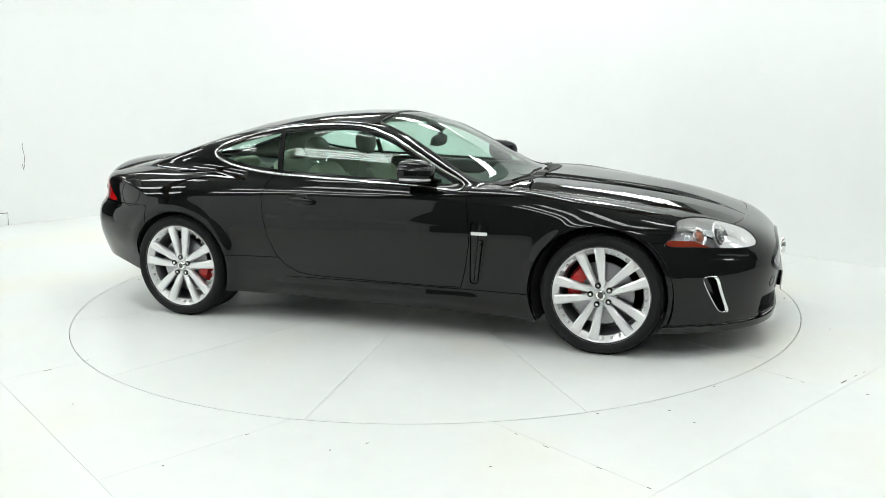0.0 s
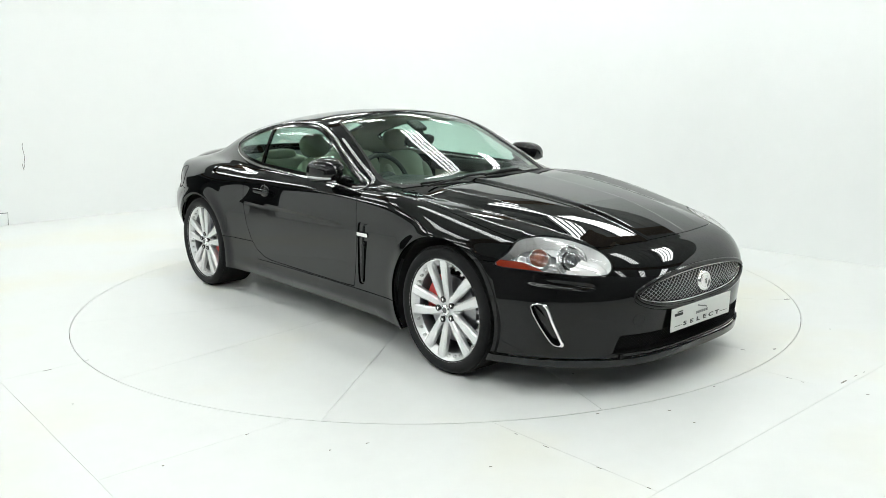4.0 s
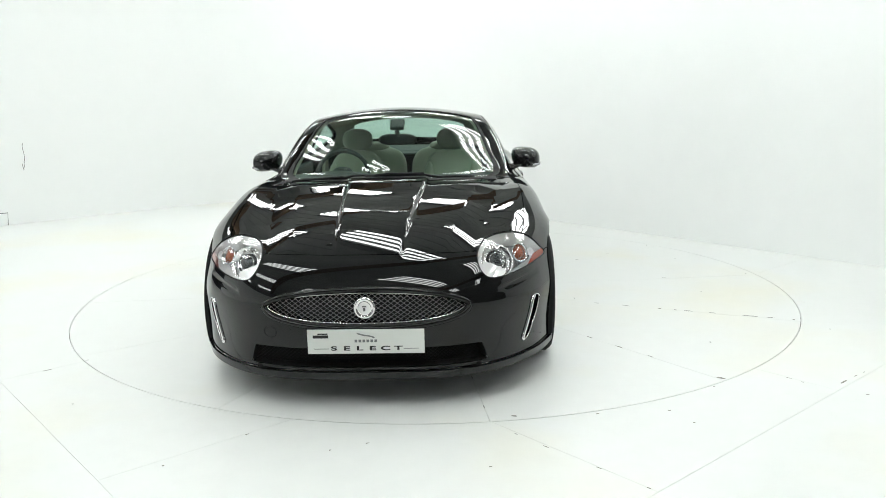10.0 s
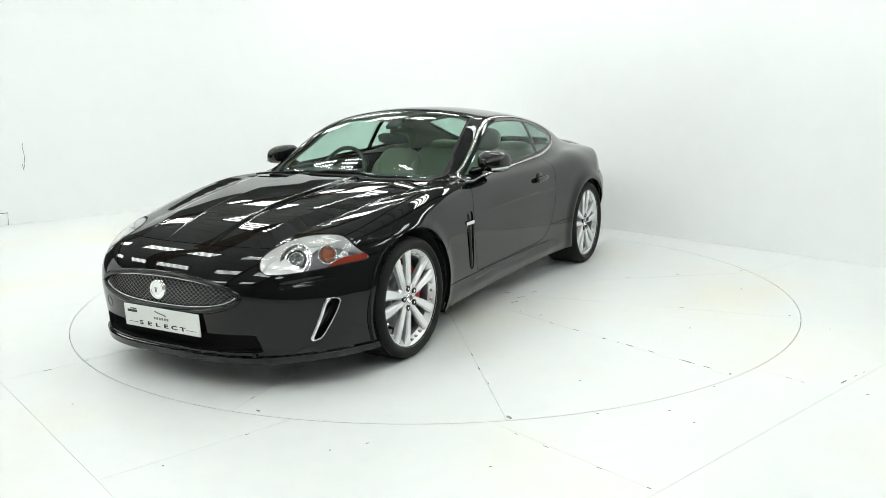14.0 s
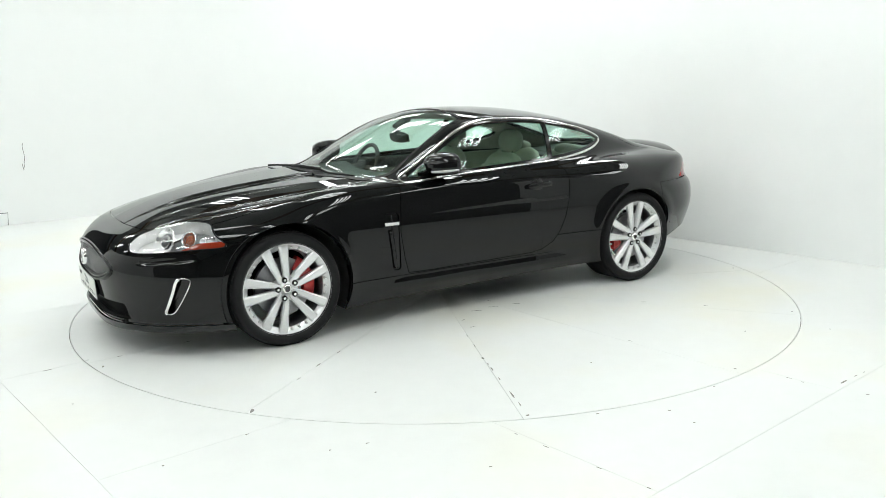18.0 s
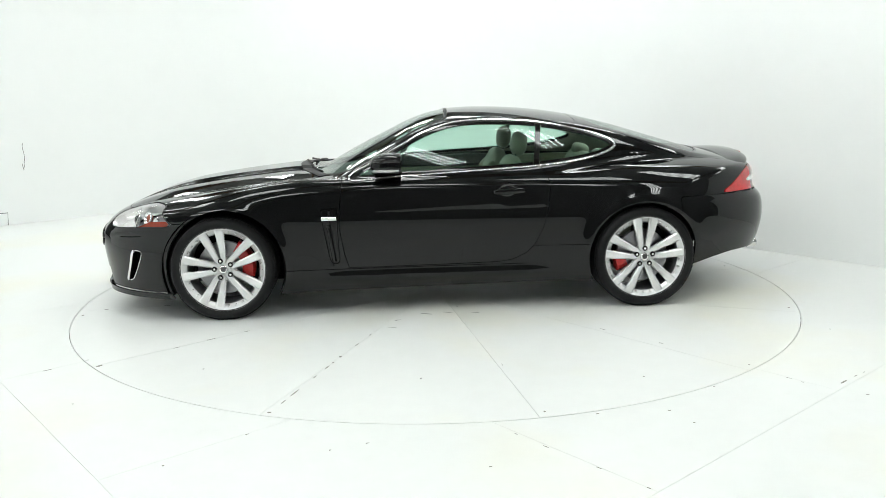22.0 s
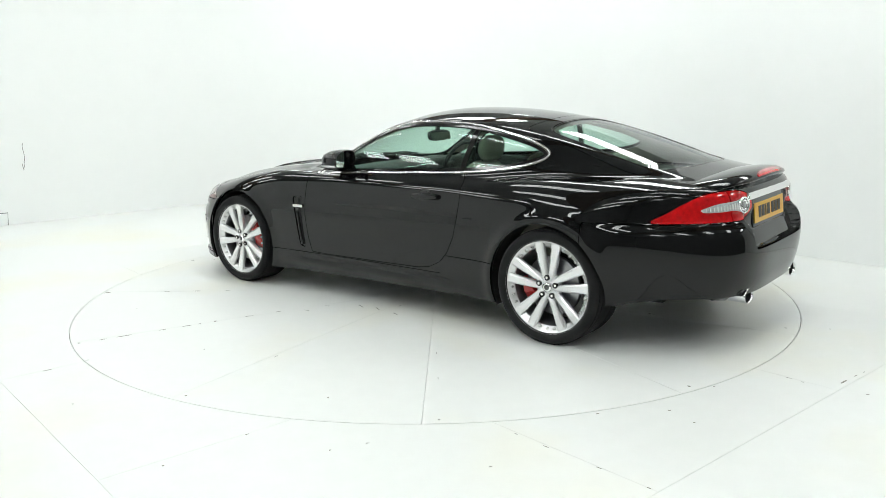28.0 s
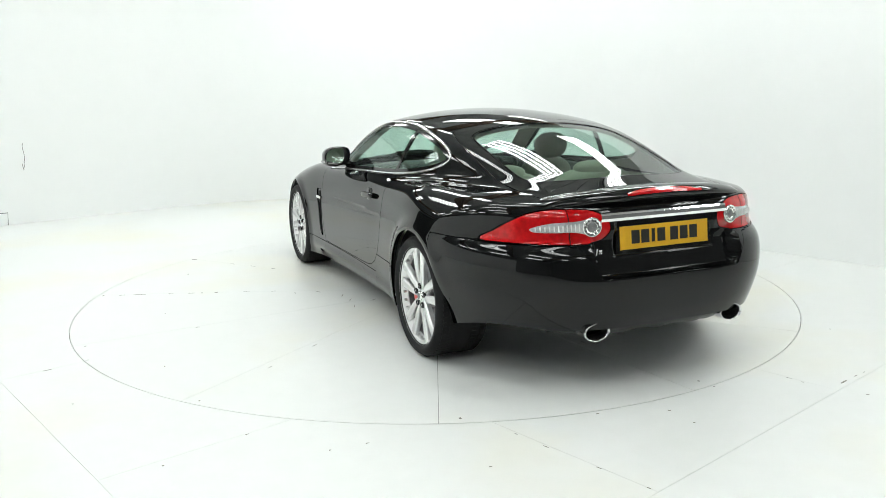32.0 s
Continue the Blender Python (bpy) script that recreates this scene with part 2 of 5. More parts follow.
END_W, END_U = K + W * 10.5, K + U * 11.5
WALL_END = K + W * 4.75      # the white wall stops here, beyond it lies the dark hall
FAR = END_W + U * 11.5
wall_sheet("wall_left", [WALL_END] + cove_line(), WALL_H, WHITE_WALL, "smooth white studio wall rounding the corner, with a few scuffs")
wall_sheet("wall_back", [K + U * COVE, END_U], WALL_H, WHITE_WALL, "plain white painted studio wall beside the turntable")
# the white walls stand in a larger dark hall, whose ceiling goes on beyond them
BACK = 6.5
K2 = K - U * BACK - W * BACK
HALL_U, HALL_W = K2 + U * (11.5 + BACK), K2 + W * (10.5 + BACK)
# a second white wall to the side of the filming position, past an open gap
wall_sheet("wall_side", [Vector((-4.7, -6.6, 0)), Vector((-6.55, 1.3, 0))], WALL_H, WHITE_WALL, "plain white wall beside the filming position")
wall_sheet("wall_right", [HALL_U, FAR], ROOM_H, DARK_WALL, "plain dark wall of the workshop side")
wall_sheet("wall_behind", [FAR, HALL_W], ROOM_H, DARK_WALL, "plain dark wall behind the filming position")
wall_sheet("wall_hall", [HALL_W, K2, HALL_U], ROOM_H, DARK_WALL, "plain dark wall of the hall beyond the studio walls")
corners = [K2, HALL_U, FAR, HALL_W]
bm = bmesh.new()
bm.faces.new([bm.verts.new(c + Vector((0, 0, -0.02))) for c in corners[::-1]])
bmesh.ops.solidify(bm, geom=bm.faces[:], thickness=0.1)
floor = tagged(mesh_object("floor", bm, SUBFLOOR), "glossy white painted studio floor laid in panels with fine joints", "floor", kind="structure")


def flat_piece(name, pts, mat, parent, thick=0.018, top=0.0, label=""):
    """A flat floor piece from its plan outline."""
    bm = bmesh.new()
    up = [bm.verts.new((p[0], p[1], top)) for p in pts]
    lo = [bm.verts.new((p[0], p[1], top - thick)) for p in pts]
    bm.faces.new(up)
    n = len(pts)
    for i in range(n):
        j = (i + 1) % n
        bm.faces.new((up[j], up[i], lo[i], lo[j]))
    bmesh.ops.recalc_face_normals(bm, faces=bm.faces[:])
    return part(name, bm, mat, parent, label)


# the square surround of the turntable, in radial pieces, then the floor round it
SQ, SQ_A = 2.905, radians(40.2)
RAD0 = 7.2


def square_reach(a, half):
    c, s = abs(math.cos(a - SQ_A)), abs(math.sin(a - SQ_A))
    return half / max(c, s)


rim = [Vector((square_reach(SQ_A + math.pi / 4 + k * math.pi / 2, SQ + 0.0010) * math.cos(SQ_A + math.pi / 4 + k * math.pi / 2),
               square_reach(SQ_A + math.pi / 4, SQ + 0.0010) * math.sin(SQ_A + math.pi / 4 + k * math.pi / 2), 0)) for k in range(4)]
far_c = [Vector((14 * math.cos(SQ_A + math.pi / 4 + k * math.pi / 2), 14 * math.sin(SQ_A + math.pi / 4 + k * math.pi / 2), 0)) for k in range(4)]
for k in range(4):
    q = (k + 1) % 4
    flat_piece("floor_panel", [rim[k], far_c[k], far_c[q], rim[q]], WHITE_FLOOR, floor)

# ceiling of light grey boards with gaps between them, carried by brown timber beams
CEIL_MID = (K2 + FAR) / 2
turn_room = math.degrees(math.atan2(U.y, U.x))
ceil_m = Matrix.Translation((CEIL_MID.x, CEIL_MID.y, ROOM_H)) @ pose(0, 0, 0.06, 0, 0, turn_room)
pieces = [bm_box(18.6, 18.6, 0.02, ceil_m @ Matrix.Translation((0, 0, 0.05)))]
for k in range(62):
    pieces.append(bm_box(18.6, 0.285, 0.03, ceil_m @ Matrix.Translation((0, -9.15 + k * 0.3, 0.0))))
ceil = tagged(mesh_object("ceiling", bm_join(*pieces), BOARD), "light grey boarded ceiling with rows of tubes", "ceiling", kind="structure")
for k in range(5):
    beam = mesh_object("ceiling_beam", bm_box(0.34, 18.4, 0.16, ceil_m @ Matrix.Translation((-7.4 + 3.7 * k, 0, -0.10)), 0.015), TIMBER)
    tagged(beam, "brown timber beam under the boarded ceiling", "beam", group="ceiling beams", kind="structure")


def tube_bank(x, y, turn, tubes=4, length=1.85, pitch=0.13):
    """A ceiling fitting: a tray with lit tubes side by side."""
    ob = new("ceiling_light")
    tagged(ob, "dark ceiling fitting with a row of lit fluorescent tubes", "ceiling light", group="tube lights on the ceiling")
    part("tray", bm_box(length + 0.06, tubes * pitch + 0.04, 0.03, Matrix.Translation((0, 0, 0.055)), 0.006), DARK_WALL, ob)
    for k in range(tubes):
        part("tube", bm_box(length, 0.06, 0.04, Matrix.Translation((0, (k - (tubes - 1) / 2) * pitch, 0.0)), 0.012, 1), TUBE, ob, "lit white tube")
    ob.matrix_basis = Matrix.Translation((x, y, ROOM_H - 0.09)) @ pose(0, 0, 0, 0, 0, turn)
    return ob


bank = tube_bank(*BANKS[0])
for bx, by, bt in BANKS[1:]:
    copy_thing(bank, Matrix.Translation((bx, by, ROOM_H - 0.09)) @ pose(0, 0, 0, 0, 0, bt))

# ---------------------------------------------------------------- turntable
table = new("turntable")
tagged(table, "round white painted turntable in twelve sectors let into the floor", "turntable")
for k in range(12):
    a0, a1 = radians(RAD0 + k * 30), radians(RAD0 + (k + 1) * 30)
    e = 0.0005
    aa = np.linspace(a0 + e, a1 - e, 24)
    pts = [(0.002 * math.cos((a0 + a1) / 2), 0.002 * math.sin((a0 + a1) / 2))] + [((TABLE_R - 0.002) * math.cos(a), (TABLE_R - 0.002) * math.sin(a)) for a in aa]
    flat_piece("deck_sector", pts, WHITE_FLOOR, table)

# ---------------------------------------------------------------- the car's skin
# The skin is the zero level of skin(x, y, z): x forward, y to the left, z up, wheel base centred on x = 0.
AXLE, HUB_Z = 1.376, 0.333
hood_z = curve(2.44, 0.46, 2.36, 0.535, 2.28, 0.598, 2.20, 0.645, 2.12, 0.684, 2.01, 0.728, 1.90, 0.766, 1.79, 0.796, 1.57, 0.836, 1.35, 0.866, 1.13, 0.889, 0.91, 0.908, 0.5, 0.905, 0.0, 0.905,
               -0.7, 0.92, -1.3, 0.965, -1.7, 0.978, -2.0, 0.960, -2.2, 0.930, -2.45, 0.89, soften=0.06)
hood_drop = curve(2.3, 0.05, 2.0, 0.125, 1.8, 0.135, 1.6, 0.105, 1.2, 0.050, 0.8, 0.025, 0.3, 0.025, -0.6, 0.03, -1.2, 0.035, -1.7, 0.085, -2.3, 0.10, soften=0.10)
half_w = curve(2.4, 0.86, 2.0, 0.90, 1.72, 0.92, 1.376, 0.935, 1.0, 0.922, 0.6, 0.904, 0.0, 0.894, -0.6, 0.900, -1.0, 0.926, -1.376, 0.950, -1.75, 0.937, -2.0, 0.905, -2.4, 0.86, soften=0.10)
nose_x = curve(0.10, 2.255, 0.2, 2.275, 0.30, 2.284, 0.40, 2.298, 0.47, 2.304, 0.53, 2.302, 0.60, 2.288, 0.68, 2.272, 0.8, 2.26, soften=0.022)
nose_w = curve(0.2, 0.915, 0.45, 0.91, 0.55, 0.885, 0.63, 0.868, 0.8, 0.86, soften=0.03)
tail_x = curve(0.15, -2.24, 0.28, -2.335, 0.42, -2.382, 0.55, -2.394, 0.62, -2.389, 0.67, -2.378, 0.700, -2.360, 0.722, -2.335, 0.75, -2.319, 0.80, -2.312, 0.88, -2.300, 0.95, -2.288, 1.05, -2.28, soften=0.010)
tail_w = curve(0.2, 0.81, 0.38, 0.845, 0.52, 0.885, 0.64, 0.888, 0.72, 0.872, 0.95, 0.86, soften=0.03)
side_in = curve(2.2, 0.30, 1.4, 0.30, 0.7, 0.38, -0.6, 0.40, -1.3, 0.38, -2.0, 0.45, soften=0.12)
shoulder_k = curve(2.2, 0.13, 1.5, 0.13, 0.9, 0.10, 0.3, 0.06, -0.6, 0.07, -1.2, 0.14, -1.7, 0.15, -2.3, 0.10, soften=0.12)
roof_z = curve(1.2, 0.64, 0.90, 0.82, 0.70, 0.942, 0.62, 0.990, 0.48, 1.064, 0.27, 1.166, 0.096, 1.249, -0.07, 1.296, -0.22, 1.312, -0.36, 1.314, -0.60, 1.305, -0.80, 1.286, -0.98, 1.259, -1.2, 1.213, -1.39, 1.162, -1.6, 1.098, -1.81, 1.034,
               -2.01, 0.976, -2.2, 0.915, -2.5, 0.80, soften=0.075)
roof_drop = curve(0.9, 0.085, 0.5, 0.08, 0.0, 0.070, -0.5, 0.072, -1.0, 0.075, -1.5, 0.075, -2.0, 0.09, soften=0.12)
belt_y = curve(0.9, 0.70, 0.5, 0.765, 0.0, 0.79, -0.6, 0.785, -1.0, 0.755, -1.3, 0.70, -1.6, 0.625, -1.9, 0.54, -2.3, 0.42, soften=0.10)
lean = curve(0.5, 0.48, 0.0, 0.50, -0.6, 0.52, -1.2, 0.55, -1.9, 0.70, soften=0.15)


def smax(a, b, k):
    h = np.clip(0.5 + 0.5 * (a - b) / k, 0, 1)
    return b + (a - b) * h + k * h * (1 - h)


def smin(a, b, k):
    return -smax(-a, -b, k)


def skin_lower(x, y, z):
    ya = np.abs(y)
    w = half_w(x)
    r = ya / 0.85
    top = hood_z(x) - hood_drop(x) * (0.25 * r ** 2 + 0.75 * r ** 4)
    # bonnet bulge with two creases to each side, fading towards the nose
    fade = np.clip((x - 0.70) / 0.15, 0, 1) * np.clip((2.12 - x) / 0.45, 0, 1)
    line_a = 0.158 + 0.066 * np.clip(2.1 - x, 0, 1.4)
    line_b = 0.50 + 0.17 * np.clip(2.0 - x, 0, 1.0)
    step = 1 / (1 + np.exp(np.clip((ya - line_a) / 0.0038, -40, 40)))
    valley = np.clip(1 - np.sqrt((ya - line_b) ** 2 + 0.003 ** 2) / 0.13, 0, 1)
    top = top + fade * (0.018 * step - 0.020 * valley)
    up, down = np.clip(z - 0.58, 0, 1), np.clip(0.50 - z, 0, 1)
    side = w - side_in(x) * up ** 2 - 0.22 * down ** 2
    side = side + 0.014 * np.exp(-((z - 0.245) / 0.045) ** 2) * np.clip((1.05 - np.abs(x)) / 0.45, 0, 1)
    under = np.clip(0.272 - z, 0, 1)
    side = side - 2.4 * under ** 2 * np.clip((1.05 - np.abs(x)) / 0.30, 0, 1)
    # arch flares
    for ax, amp in ((AXLE, 0.012), (-AXLE, 0.016)):
        d = np.sqrt((x - ax) ** 2 + (z - HUB_Z) ** 2)
        side = side + amp * np.exp(-((d - 0.385) / 0.05) ** 2)
    f_top = z - top
    f_side = ya - side
    f_nose = x - (nose_x(z) - 0.57 * np.clip(ya / nose_w(z), 0, 1.3) ** 3.5)
    ease = lambda v: np.clip(v, 0, 1) ** 2 * (3 - 2 * np.clip(v, 0, 1))
    gate = ease((0.425 - ya) / 0.035) * ease((z - 0.574) / 0.014) * ease((0.80 - z) / 0.05)
    gate = gate * ease((z - 0.574 - 0.145 * np.clip((ya - 0.385) / 0.09, 0, 1)) / 0.016 + 0.2)
    recess = ease((0.300 - ya) / 0.03) * ease((z - 0.662) / 0.016) * ease((0.868 - z) / 0.024)
    scoop = np.clip(-2.302 - 0.045 * np.clip((0.70 - z) / 0.12, 0, 1) - tail_x(z), 0, 1)
    f_tail = (tail_x(z) + 0.50 * np.clip(ya / tail_w(z), 0, 1.3) ** 4.3 + scoop * gate + 0.014 * recess) - x
    f_nose = f_nose + 0.016 * np.exp(-((z - 0.545 - 0.10 * (ya - 0.70)) / 0.013) ** 2) * np.clip(1 - ((ya - 0.71) / 0.11) ** 2, 0, 1)
    f = smax(f_top, f_side, shoulder_k(x))
    f = smax(f, f_nose * 0.8, 0.11)
    return smax(f, f_tail * 0.8, 0.06)


def skin_cabin(x, y, z):
    ya = np.abs(y)
    f_top = (z - (roof_z(x) - roof_drop(x) * (ya / 0.62) ** 2)) * 0.88
    up = z - 0.93
    f_side = (ya - (belt_y(x) - lean(x) * up * (0.75 + 0.8 * np.clip(up, 0, 1)))) * 0.88
    f = smax(f_top, f_side, 0.055)
    return np.maximum(f, np.maximum(np.maximum(x - 1.02, -2.15 - x), 0.72 - z))


def skin(x, y, z):
    return smin(skin_lower(x, y, z), skin_cabin(x, y, z), 0.045)


def skin_normal(P):
    e = 0.0015
    x, y, z = P.T
    g = np.stack([skin(x + e, y, z) - skin(x - e, y, z), skin(x, y + e, z) - skin(x, y - e, z), skin(x, y, z + e) - skin(x, y, z - e)], -1)
    return g / (np.linalg.norm(g, axis=1, keepdims=True) + 1e-12)


def cast(O, D, steps=24):
    """The first place, along rays from inside, where the skin is crossed."""
    lo, hi = np.zeros(len(O)), np.full(len(O), 1.6)
    for _ in range(steps):
        mid = (lo + hi) / 2
        P = O + D * mid[:, None]
        s = skin(P[:, 0], P[:, 1], P[:, 2]) < 0
        lo, hi = np.where(s, mid, lo), np.where(s, hi, mid)
    return O + D * lo[:, None]


def skin_grid(nf=110, nm=270, nv=190):
    """The left half of the skin as quads: fans at nose and tail, sections between."""
    rows = []
    for a in np.linspace(0.004, math.pi / 2, nf, endpoint=False):
        rows.append((-1.55, -math.cos(a), math.sin(a)))
    for x in np.linspace(-1.55, 1.6, nm):
        rows.append((x, 0.0, 1.0))
    for a in np.linspace(math.pi / 2, 0.004, nf + 1)[1:]:
        rows.append((1.6, math.cos(a), math.sin(a)))
    phi = np.linspace(-math.pi / 2, math.pi / 2, nv)
    zo = curve(-1.55, 0.58, -0.5, 0.56, 0.8, 0.52, 1.6, 0.42)
    O = np.array([[(x, 0.0, float(zo(x)))] * nv for x, cx, sx in rows]).reshape(-1, 3)
    D = np.array([[(cx, sx * math.cos(p), sx * math.sin(p)) for p in phi] for x, cx, sx in rows]).reshape(-1, 3)
    V = cast(O, D)
    n = len(rows)
    i, j = np.meshgrid(np.arange(n - 1), np.arange(nv - 1), indexing="ij")
    a = (i * nv + j).ravel()
    F = np.stack([a, a + 1, a + nv + 1, a + nv], -1)
    return V, F


def split(V, F, f):
    """Cuts a mesh along f = 0; returns the piece with f <= 0 and the piece with f > 0."""
    f = np.where(np.abs(f) < 1e-6, -1e-6, f)
    s = f <= 0
    q = F.copy()
    tri = q[:, 3] < 0
    q[tri, 3] = q[tri, 2]
    cnt = s[q].sum(1)
    inn, out = [F[cnt == 4]], [F[cnt == 0]]
    mixed = F[(cnt > 0) & (cnt < 4)]
    extra, cache, base = [], {}, len(V)

    def mid(a, b):
        k = (a, b) if a < b else (b, a)
        if k not in cache:
            t = f[k[0]] / (f[k[0]] - f[k[1]])
            cache[k] = base + len(extra)
            extra.append(V[k[0]] + t * (V[k[1]] - V[k[0]]))
        return cache[k]
    fin, fout = [], []
    for face in mixed.tolist():
        poly = [v for v in face if v >= 0]
        pin, pout = [], []
        for k, a in enumerate(poly):
            b = poly[(k + 1) % len(poly)]
            (pin if s[a] else pout).append(a)
            if s[a] != s[b]:
                m = mid(a, b)
                pin.append(m)
                pout.append(m)
        for p, dst in ((pin, fin), (pout, fout)):
            if len(p) == 3:
                dst.append((p[0], p[1], p[2], -1))
            elif len(p) == 4:
                dst.append(tuple(p))
            elif len(p) > 4:
                dst.append(tuple(p[:4]))
                for k in range(4, len(p)):
                    dst.append((p[0], p[k - 1], p[k], -1))
    W = np.vstack([V, np.array(extra)]) if extra else V

    def tidy(parts, more):
        A = np.vstack(parts + ([np.array(more)] if more else []))
        used = np.unique(A[A >= 0])
        remap = np.full(len(W) + 1, -1)
        remap[used] = np.arange(len(used))
        A = np.where(A >= 0, remap[A], -1)
        return W[used], A
    return tidy(inn, fin), tidy(out, fout)


def panel_mesh(name, V, F, depth=0.012, inset=0.0, flip=False):
    """A panel of skin with exact normals and edges that turn inwards by depth."""
    N = skin_normal(V * [1, -1 if flip else 1, 1])
    if flip:
        N = N * [1, -1, 1]
    V = V - N * inset
    faces = [[v for v in r if v >= 0] for r in F.tolist()]
    verts, norms = [V], [N]
    if depth:
        count = {}
        for p in faces:
            for k, a in enumerate(p):
                b = p[(k + 1) % len(p)]
                count[(a, b)] = count.get((a, b), 0) + 1
        rim = [(a, b) for (a, b) in count if (b, a) not in count and np.linalg.norm(V[a] - V[b]) > 1e-7
               and not (abs(V[a][1]) < 1e-5 and abs(V[b][1]) < 1e-5)]
        n0 = len(V)
        rv, rn = [], []
        for a, b in rim:
            e = V[b] - V[a]
            n = np.cross(e, N[a])
            n = n / (np.linalg.norm(n) + 1e-12)
            k = n0 + len(rv)
            rv += [V[a], V[b], V[b] - N[b] * depth, V[a] - N[a] * depth]
            rn += [n] * 4
            faces.append([k + 1, k, k + 3, k + 2])
        if rv:
            verts.append(np.array(rv))
            norms.append(np.array(rn))
    A, B = np.vstack(verts), np.vstack(norms)
    me = bpy.data.meshes.new(name)
    me.from_pydata(A.tolist(), [], [p[::-1] for p in faces] if flip else faces)
    me.polygons.foreach_set("use_smooth", [True] * len(me.polygons))
    me.update()
    me.normals_split_custom_set_from_vertices(B.tolist())
    return me


def both(V, F):
    """Left half and its mirror image as one sheet."""
    n = len(V)
    M = V * [1, -1, 1]
    G = F[:, ::-1].copy()
    G = np.where(G >= 0, G + n, -1)
    t = G[:, 0] < 0
    G[t] = np.concatenate([G[t][:, 1:], np.full((t.sum(), 1), -1)], 1)
    W = np.vstack([V, M])
    H = np.vstack([F, G])
    remap = np.arange(len(W))
    mid = np.where(np.abs(V[:, 1]) < 1e-5)[0]
    remap[mid + n] = mid
    return W, np.where(H >= 0, remap[H], -1)


car = new("car")
tagged(car, "glossy black two-door coupe with silver alloy wheels on the white turntable", "car")


def panel(name, VF, mat, side="both", label="", depth=0.012, inset=0.0, parent=None):
    """Side both: one sheet over both halves; left or right: one half."""
    V, F = VF
    if side == "both":
        V, F = both(V, F)
        me = panel_mesh(name, V, F, depth, inset)
    elif side == "left":
        me = panel_mesh(name, V, F, depth, inset)
    else:
        me = panel_mesh(name, V * [1, -1, 1], F, depth, inset, flip=True)
    me.materials.append(mat)
    ob = new(name, me)
    ob.parent = parent or car
    return tagged(ob, label)


def pair(name, VF, mat, label="", **k):
    return [panel(name, VF, mat, s, label, **k) for s in ("left", "right")]


GAP = 0.0022
sill_bottom = curve(2.4, 0.15, 1.8, 0.15, 1.0, 0.158, -0.9, 0.188, -1.6, 0.242, -1.72, 0.262, -1.9, 0.303, -2.05, 0.325, -2.2, 0.328, -2.5, 0.328)
body = skin_grid()
x, y, z = body[0].T
body = split(*body, sill_bottom(x) - z)[0]


def cut(VF, fn):
    """(inside, outside) of the line fn, with a shut line of 2 GAP between them."""
    V, F = VF
    x, y, z = V.T
    f = fn(x, y, z)
    a = split(V, F, f + GAP)[0]
    b = split(V, F, f - GAP)[1]
    return a, b


# wheel arches
def arch_f(ax, r):
    return lambda x, y, z: np.where(y > 0.3, np.maximum(np.hypot(x - ax, (z - HUB_Z - 0.004) * 1.0), 0) - r, 1.0)


for ax, r in ((1.353, 0.380), (-1.362, 0.363)):
    V, F = body
    body = split(V, F, arch_f(ax, r)(*V.T))[1]

# windows
side_win = rounded([(0.55, 0.886), (0.25, 0.900), (-0.18, 0.921), (-0.66, 0.945), (-0.95, 0.975), (-1.13, 1.012), (-1.222, 1.058), (-1.16, 1.105), (-1.0, 1.155),
                    (-0.70, 1.213), (-0.40, 1.232), (-0.15, 1.222), (0.05, 1.165), (0.20, 1.09), (0.39, 0.985)])
side_d = outline(side_win)
screen = rounded([(0.88, 0.0), (0.86, 0.25), (0.77, 0.50), (0.62, 0.63), (0.51, 0.648), (0.35, 0.612), (0.0, 0.528), (-0.075, 0.485), (-0.10, 0.3), (-0.115, 0.0),
                  (-0.10, -0.3), (-0.075, -0.485), (0.0, -0.528), (0.35, -0.612), (0.51, -0.648), (0.62, -0.63), (0.77, -0.50), (0.86, -0.25)])
screen_d = outline(screen)
rear_win = rounded([(-1.09, 0.0), (-1.10, 0.3), (-1.14, 0.44), (-1.25, 0.485), (-1.6, 0.495), (-1.80, 0.475), (-1.88, 0.38), (-1.93, 0.2), (-1.94, 0.0),
                    (-1.93, -0.2), (-1.88, -0.38), (-1.80, -0.475), (-1.6, -0.495), (-1.25, -0.485), (-1.14, -0.44), (-1.10, -0.3)])
rear_d = outline(rear_win)


def f_side(x, y, z):
    return np.where((y > 0.4) & (z > 0.85), side_d(x, z), 1.0)


def f_screen(x, y, z):
    return np.where((z > 0.86) & (x > -0.4), screen_d(x, y), 1.0)


def f_rear(x, y, z):
    return np.where((z > 0.86) & (x < -0.7), rear_d(x, y), 1.0)


glass_side, body = cut(body, f_side)
glass_front, body = cut(body, f_screen)
glass_rear, body = cut(body, f_rear)
panel("windscreen", glass_front, WINDOW, label="green-tinted curved windscreen", depth=0, inset=0.004)
panel("rear_window", glass_rear, WINDOW, label="green-tinted sloping rear window", depth=0, inset=0.004)
pair("side_window", glass_side, WINDOW, "green-tinted side glass", depth=0, inset=0.006)


# ---------------------------------------------------------------- floor boards round the turntable
E1, E2 = np.array([math.cos(radians(40.2)), math.sin(radians(40.2))]), np.array([math.sin(radians(40.2)), -math.cos(radians(40.2))])


